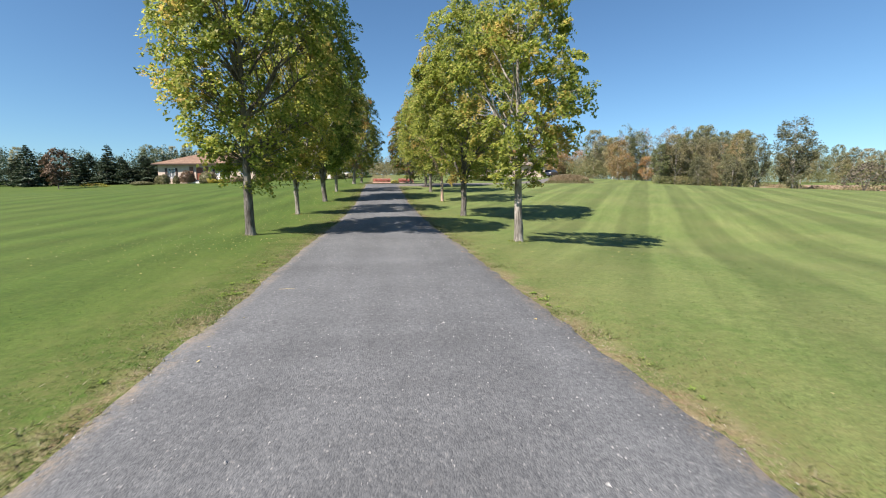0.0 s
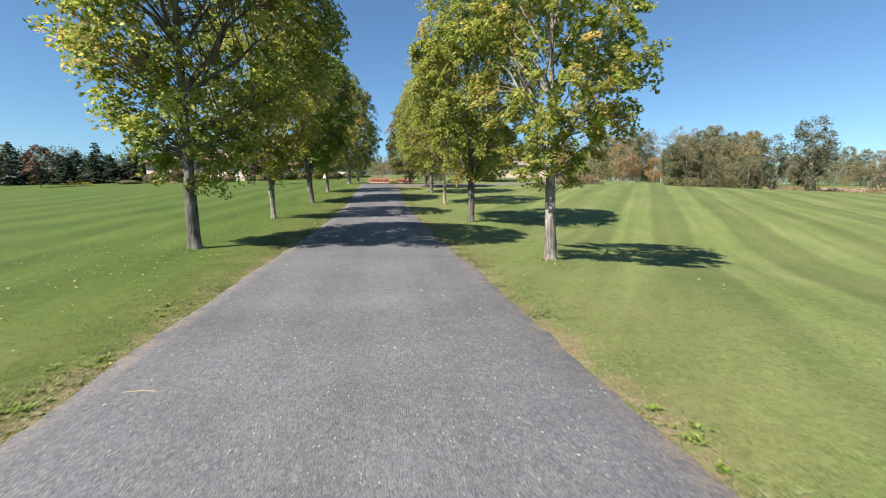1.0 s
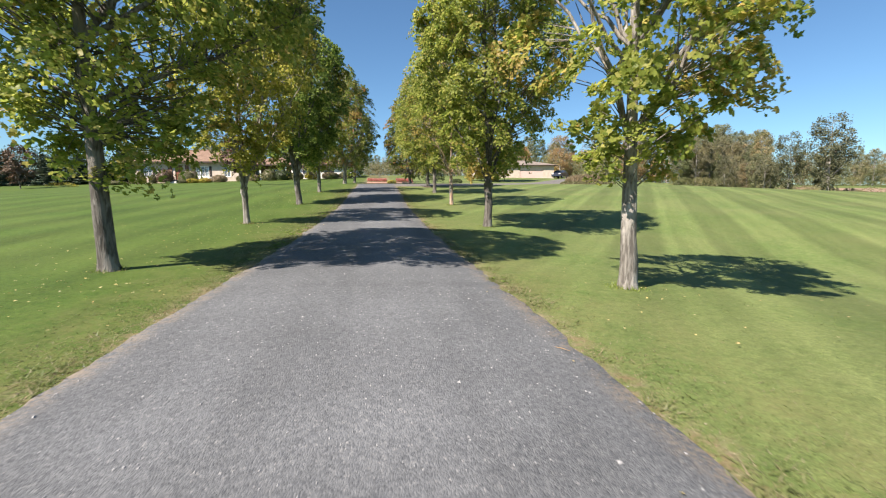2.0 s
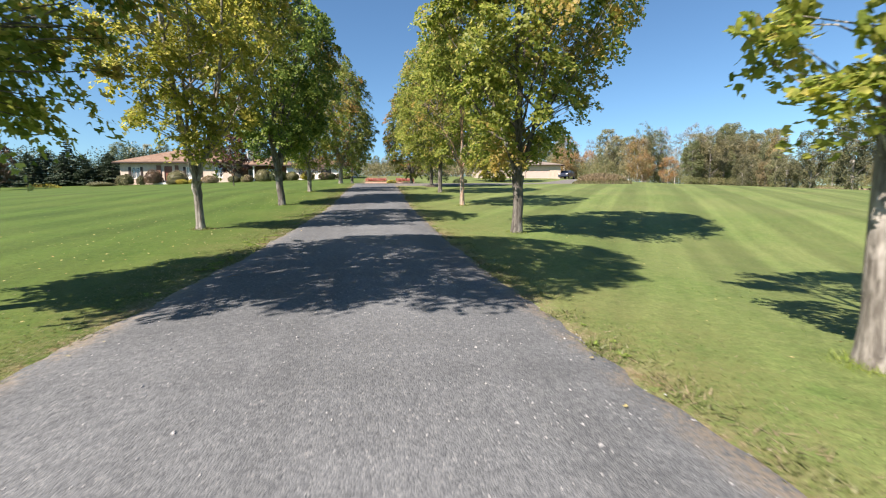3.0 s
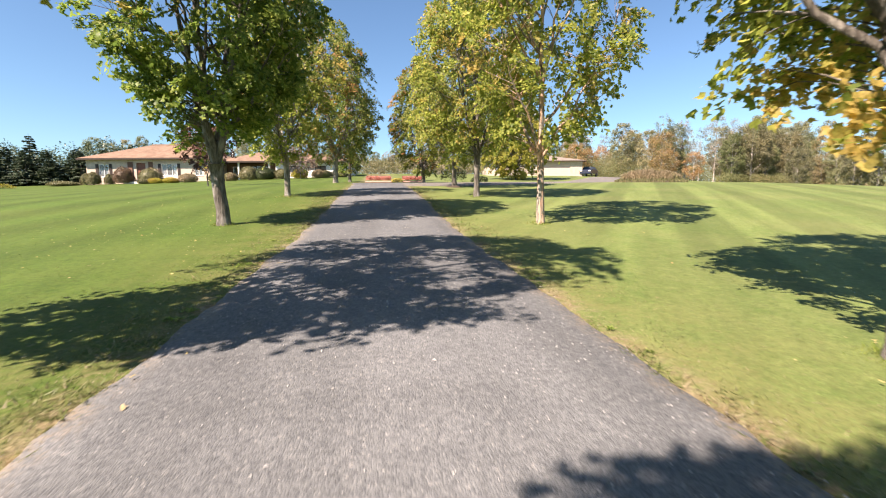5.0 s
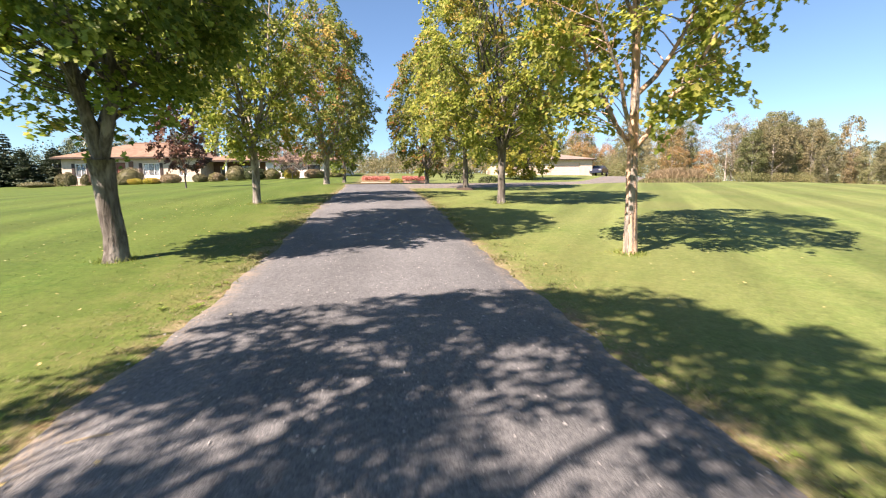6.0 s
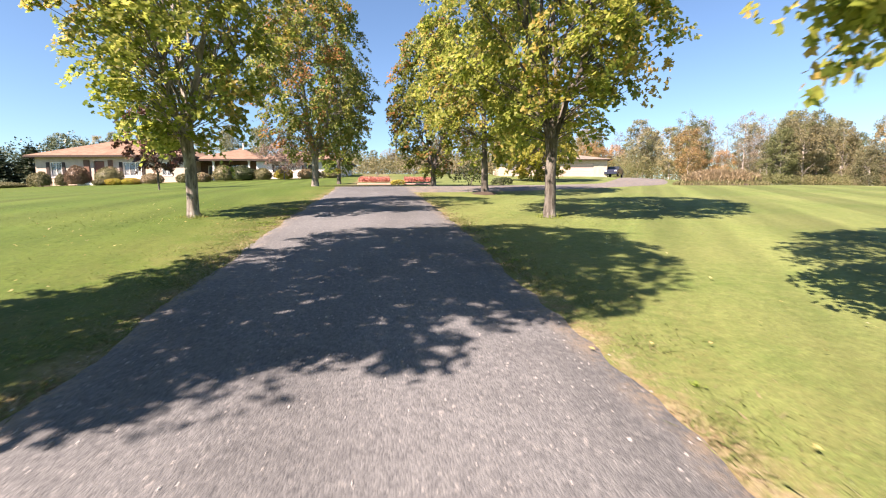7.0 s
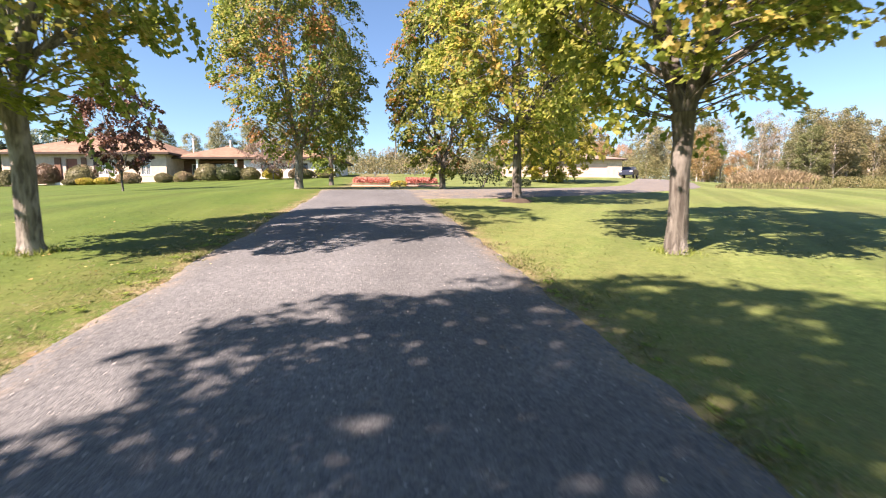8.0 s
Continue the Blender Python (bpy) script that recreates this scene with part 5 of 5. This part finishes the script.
def litter_band(x, y, rng):
    """Dead grass and leaf crumbs that gather on the seal's edge in broken drifts."""
    e = from_seal(x, y) + 0.10 * value_noise(np.column_stack([x * 2.2, y * 2.2, 0 * x]), 23)
    drift = value_noise(np.column_stack([x * 1.1, y * 0.9, 0 * x]), 29) * 0.9 + 0.78
    return (rng.uniform(size=len(x)) < np.exp(-((e - 2.09) / 0.17) ** 2) * np.clip(drift, 0.05, 1))


def edge_tufts(x, y, rng):
    e = from_seal(x, y)
    clump = value_noise(np.column_stack([x * 4.5, y * 4.5, 0 * x]), 31)
    return (e > 1.97) & (rng.uniform(size=len(x)) < np.exp(-np.clip(e - 2.08, 0, 9) / 0.24) * np.clip((clump - 0.08) * 3, 0, 1))


for x0, x1, seed in ((-2.9, -1.5, 711), (1.0, 2.3, 712)):
    blades("straw_litter", x0, x1, -1, 48, 170000, 0.011, 0.026, seed, "pale straw and rusty leaf litter along the drive's edge", litter_band, M_STRAW)
    blades("edge_grass", x0, x1, -1, 48, 120000, 0.022, 0.060, seed + 5, "ragged green grass clumps at the drive's edge", edge_tufts, M_VERGE)


def build_chips():
    rng = np.random.RandomState(31)
    n = 6500
    y = rng.uniform(-1, 44, n)
    across = rng.uniform(-1.03, 1.03, n)
    x = across * drive_half(y) + drive_mid(y)
    z = land(x, y) + 0.022 + 0.03 * (1 - across ** 2) + 0.002
    s = rng.uniform(0.004, 0.011, n) * (1 + (rng.uniform(size=n) > 0.97) * 0.8)
    base = np.array([(1, 0, 0), (-0.5, 0.87, 0), (-0.5, -0.87, 0), (0.1, 0.1, 0.75)])
    a = rng.uniform(0, 6.28, n)
    R = np.stack([np.stack([np.cos(a), -np.sin(a)], -1), np.stack([np.sin(a), np.cos(a)], -1)], 1)
    xy = np.einsum("nij,kj->nki", R, base[:, :2]) * s[:, None, None] * rng.uniform(0.7, 1.3, (n, 4, 1))
    V = np.concatenate([xy + np.stack([x, y], -1)[:, None, :], (z[:, None] + base[None, :, 2] * s[:, None])[..., None]], -1)
    tri = np.array([(0, 1, 3), (1, 2, 3), (2, 0, 3)])
    g = Geo()
    g.add(V.reshape(-1, 3), (tri[None] + (np.arange(n) * 4)[:, None, None]).reshape(-1, 3))
    tagged(part("loose_stones", g, M_STONE, None, "loose pale stone chippings scattered on the drive"), category="gravel", kind="stuff")


build_chips()


def build_fallen():
    rng = np.random.RandomState(37)
    spots = [(-5.2, 13.5, 2.6, 420), (-5, 22.5, 2.2, 200), (4, 22, 2.4, 50), (-5, 31, 2.4, 220), (4, 31, 2.2, 45), (-5, 39.5, 2.4, 180), (4.5, 13, 2.2, 45), (0, 20, 9.0, 260)]
    P = np.concatenate([np.column_stack([rng.normal(size=n) * r * 0.8 + x, rng.normal(size=n) * r + y, np.zeros(n)]) for x, y, r, n in spots])
    P = P[from_seal(P[:, 0], P[:, 1]) > 2.3]
    few = rng.uniform(1, 44, 46)
    side = np.where(rng.uniform(size=46) < 0.5, -1, 1) * (1 - np.abs(rng.normal(size=46)) * 0.16)
    P = np.vstack([P, np.column_stack([drive_mid(few) + side * drive_half(few), few, 0 * few])])
    P[:, 2] = land(P[:, 0], P[:, 1]) + 0.045
    g = Geo()
    leaves(g, P, 0.029, rng, None, True, 2.4)
    tagged(part("fallen_leaves", g, M_FALLEN, None, "pale yellow fallen leaves strewn on the lawn"), category="leaves", kind="stuff")


build_fallen()


M_WEED = leaf_material("weed_leaves", [(0.15, 0.25, 0.045), (0.22, 0.32, 0.06), (0.28, 0.34, 0.09)], (0.30, 0.31, 0.11), 0.3, 0.45, 0.8)


def build_weeds():
    """Flat rosettes of pointed leaves, thickest at the seal's edge on the west side."""
    rng = np.random.RandomState(41)
    g = Geo()
    B, A, L, E = [], [], [], []
    for i in range(900):
        y = rng.uniform(-1, 46)
        side = -1 if rng.uniform() < 0.68 else 1
        x = side * (drive_half(y) + 0.08 + abs(rng.normal()) * (0.22 if side < 0 else 0.12)) + drive_mid(y)
        if value_noise(np.array([[y * 1.3, side * 3.0, 0.0]]), 12)[0] < -0.05:
            continue
        k = rng.randint(12, 30)
        r = rng.uniform(0.02, 0.055)
        B.append(np.column_stack([x + rng.normal(size=k) * r * 0.5, y + rng.normal(size=k) * r * 0.5]))
        A.append(rng.uniform(0, 6.283, k))
        L.append(r * rng.uniform(0.6, 1.2, k))
        E.append(rng.uniform(0.1, 0.75, k))
    B, A, L, E = (np.concatenate(q) for q in (B, A, L, E))
    z = land(B[:, 0], B[:, 1]) + 0.012
    base = np.column_stack([B, z])
    d = np.column_stack([np.cos(A) * np.cos(E), np.sin(A) * np.cos(E), np.sin(E)]) * L[:, None]
    w = np.column_stack([-np.sin(A), np.cos(A), 0 * A]) * (L * 0.20)[:, None]
    up = np.column_stack([0 * A, 0 * A, L * 0.10])
    V = np.stack([base, base + d * 0.55 + w + up, base + d, base + d * 0.55 - w + up], 1)
    f = np.arange(len(B))[:, None] * 4
    g.add(V.reshape(-1, 3), np.concatenate([f + np.array([[0, 1, 2]]), f + np.array([[0, 2, 3]])]))
    tagged(part("verge_weeds", g, M_WEED, None, "low broad-leaved green weeds along the drive's edge"), category="weeds", kind="stuff")


build_weeds()


def build_straws():
    """A few pale dry stalks lying at the seal's edge."""
    rng = np.random.RandomState(47)
    g = Geo()
    for x, y, a, ln in ((-1.82, 7.2, -0.1, 0.30), (-1.5, 7.12, -0.2, 0.20), (-1.35, 7.3, 0.2, 0.22), (-1.95, 17.5, 0.9, 0.25), (1.7, 11.0, 2.2, 0.16), (-1.9, 27.0, 0.3, 0.22)):
        z = at(x, y) + 0.034
        dx, dy = math.cos(a) * ln / 2, math.sin(a) * ln / 2
        tube(g, [(x - dx, y - dy, z), (x + rng.normal() * 0.01, y + 0.012, z + 0.006), (x + dx, y + dy, z)], [0.0025, 0.003, 0.002], 5)
    tagged(part("dry_straw", g, M_FALLEN, None, "pale dry stalks lying on the drive's edge"), category="straw", kind="stuff")


build_straws()


def build_tufts():
    """Longer grass that the mower leaves round the trunks."""
    rng = np.random.RandomState(43)
    g = Geo()
    for x, y in ((-4.79, 15.73), (4.04, 13.9), (-4.67, 23.56), (3.86, 23.0), (-4.37, 31.95), (3.84, 31.5), (-4.43, 40.35), (3.85, 39.6)):
        k = 420
        a, r = rng.uniform(0, 6.283, k), 0.13 + np.abs(rng.normal(size=k)) * 0.14
        px, py = x + np.cos(a) * r, y + np.sin(a) * r
        h = rng.uniform(0.04, 0.13, k) * np.exp(-(r - 0.13) / 0.3)
        w = h * rng.uniform(0.06, 0.13, k)
        b = rng.uniform(0, 6.283, k)
        z = land(px, py) - 0.01
        lx, ly = rng.normal(size=(2, k)) * 0.4 * h
        V = np.stack([np.column_stack([px - np.cos(b) * w, py - np.sin(b) * w, z]), np.column_stack([px + np.cos(b) * w, py + np.sin(b) * w, z]), np.column_stack([px + lx, py + ly, z + h])], 1)
        g.add(V.reshape(-1, 3), np.arange(3 * k).reshape(-1, 3))
    tagged(part("trunk_tufts", g, M_BLADE, None, "longer green grass tufts round the tree trunks"), category="grass", kind="stuff")


build_tufts()
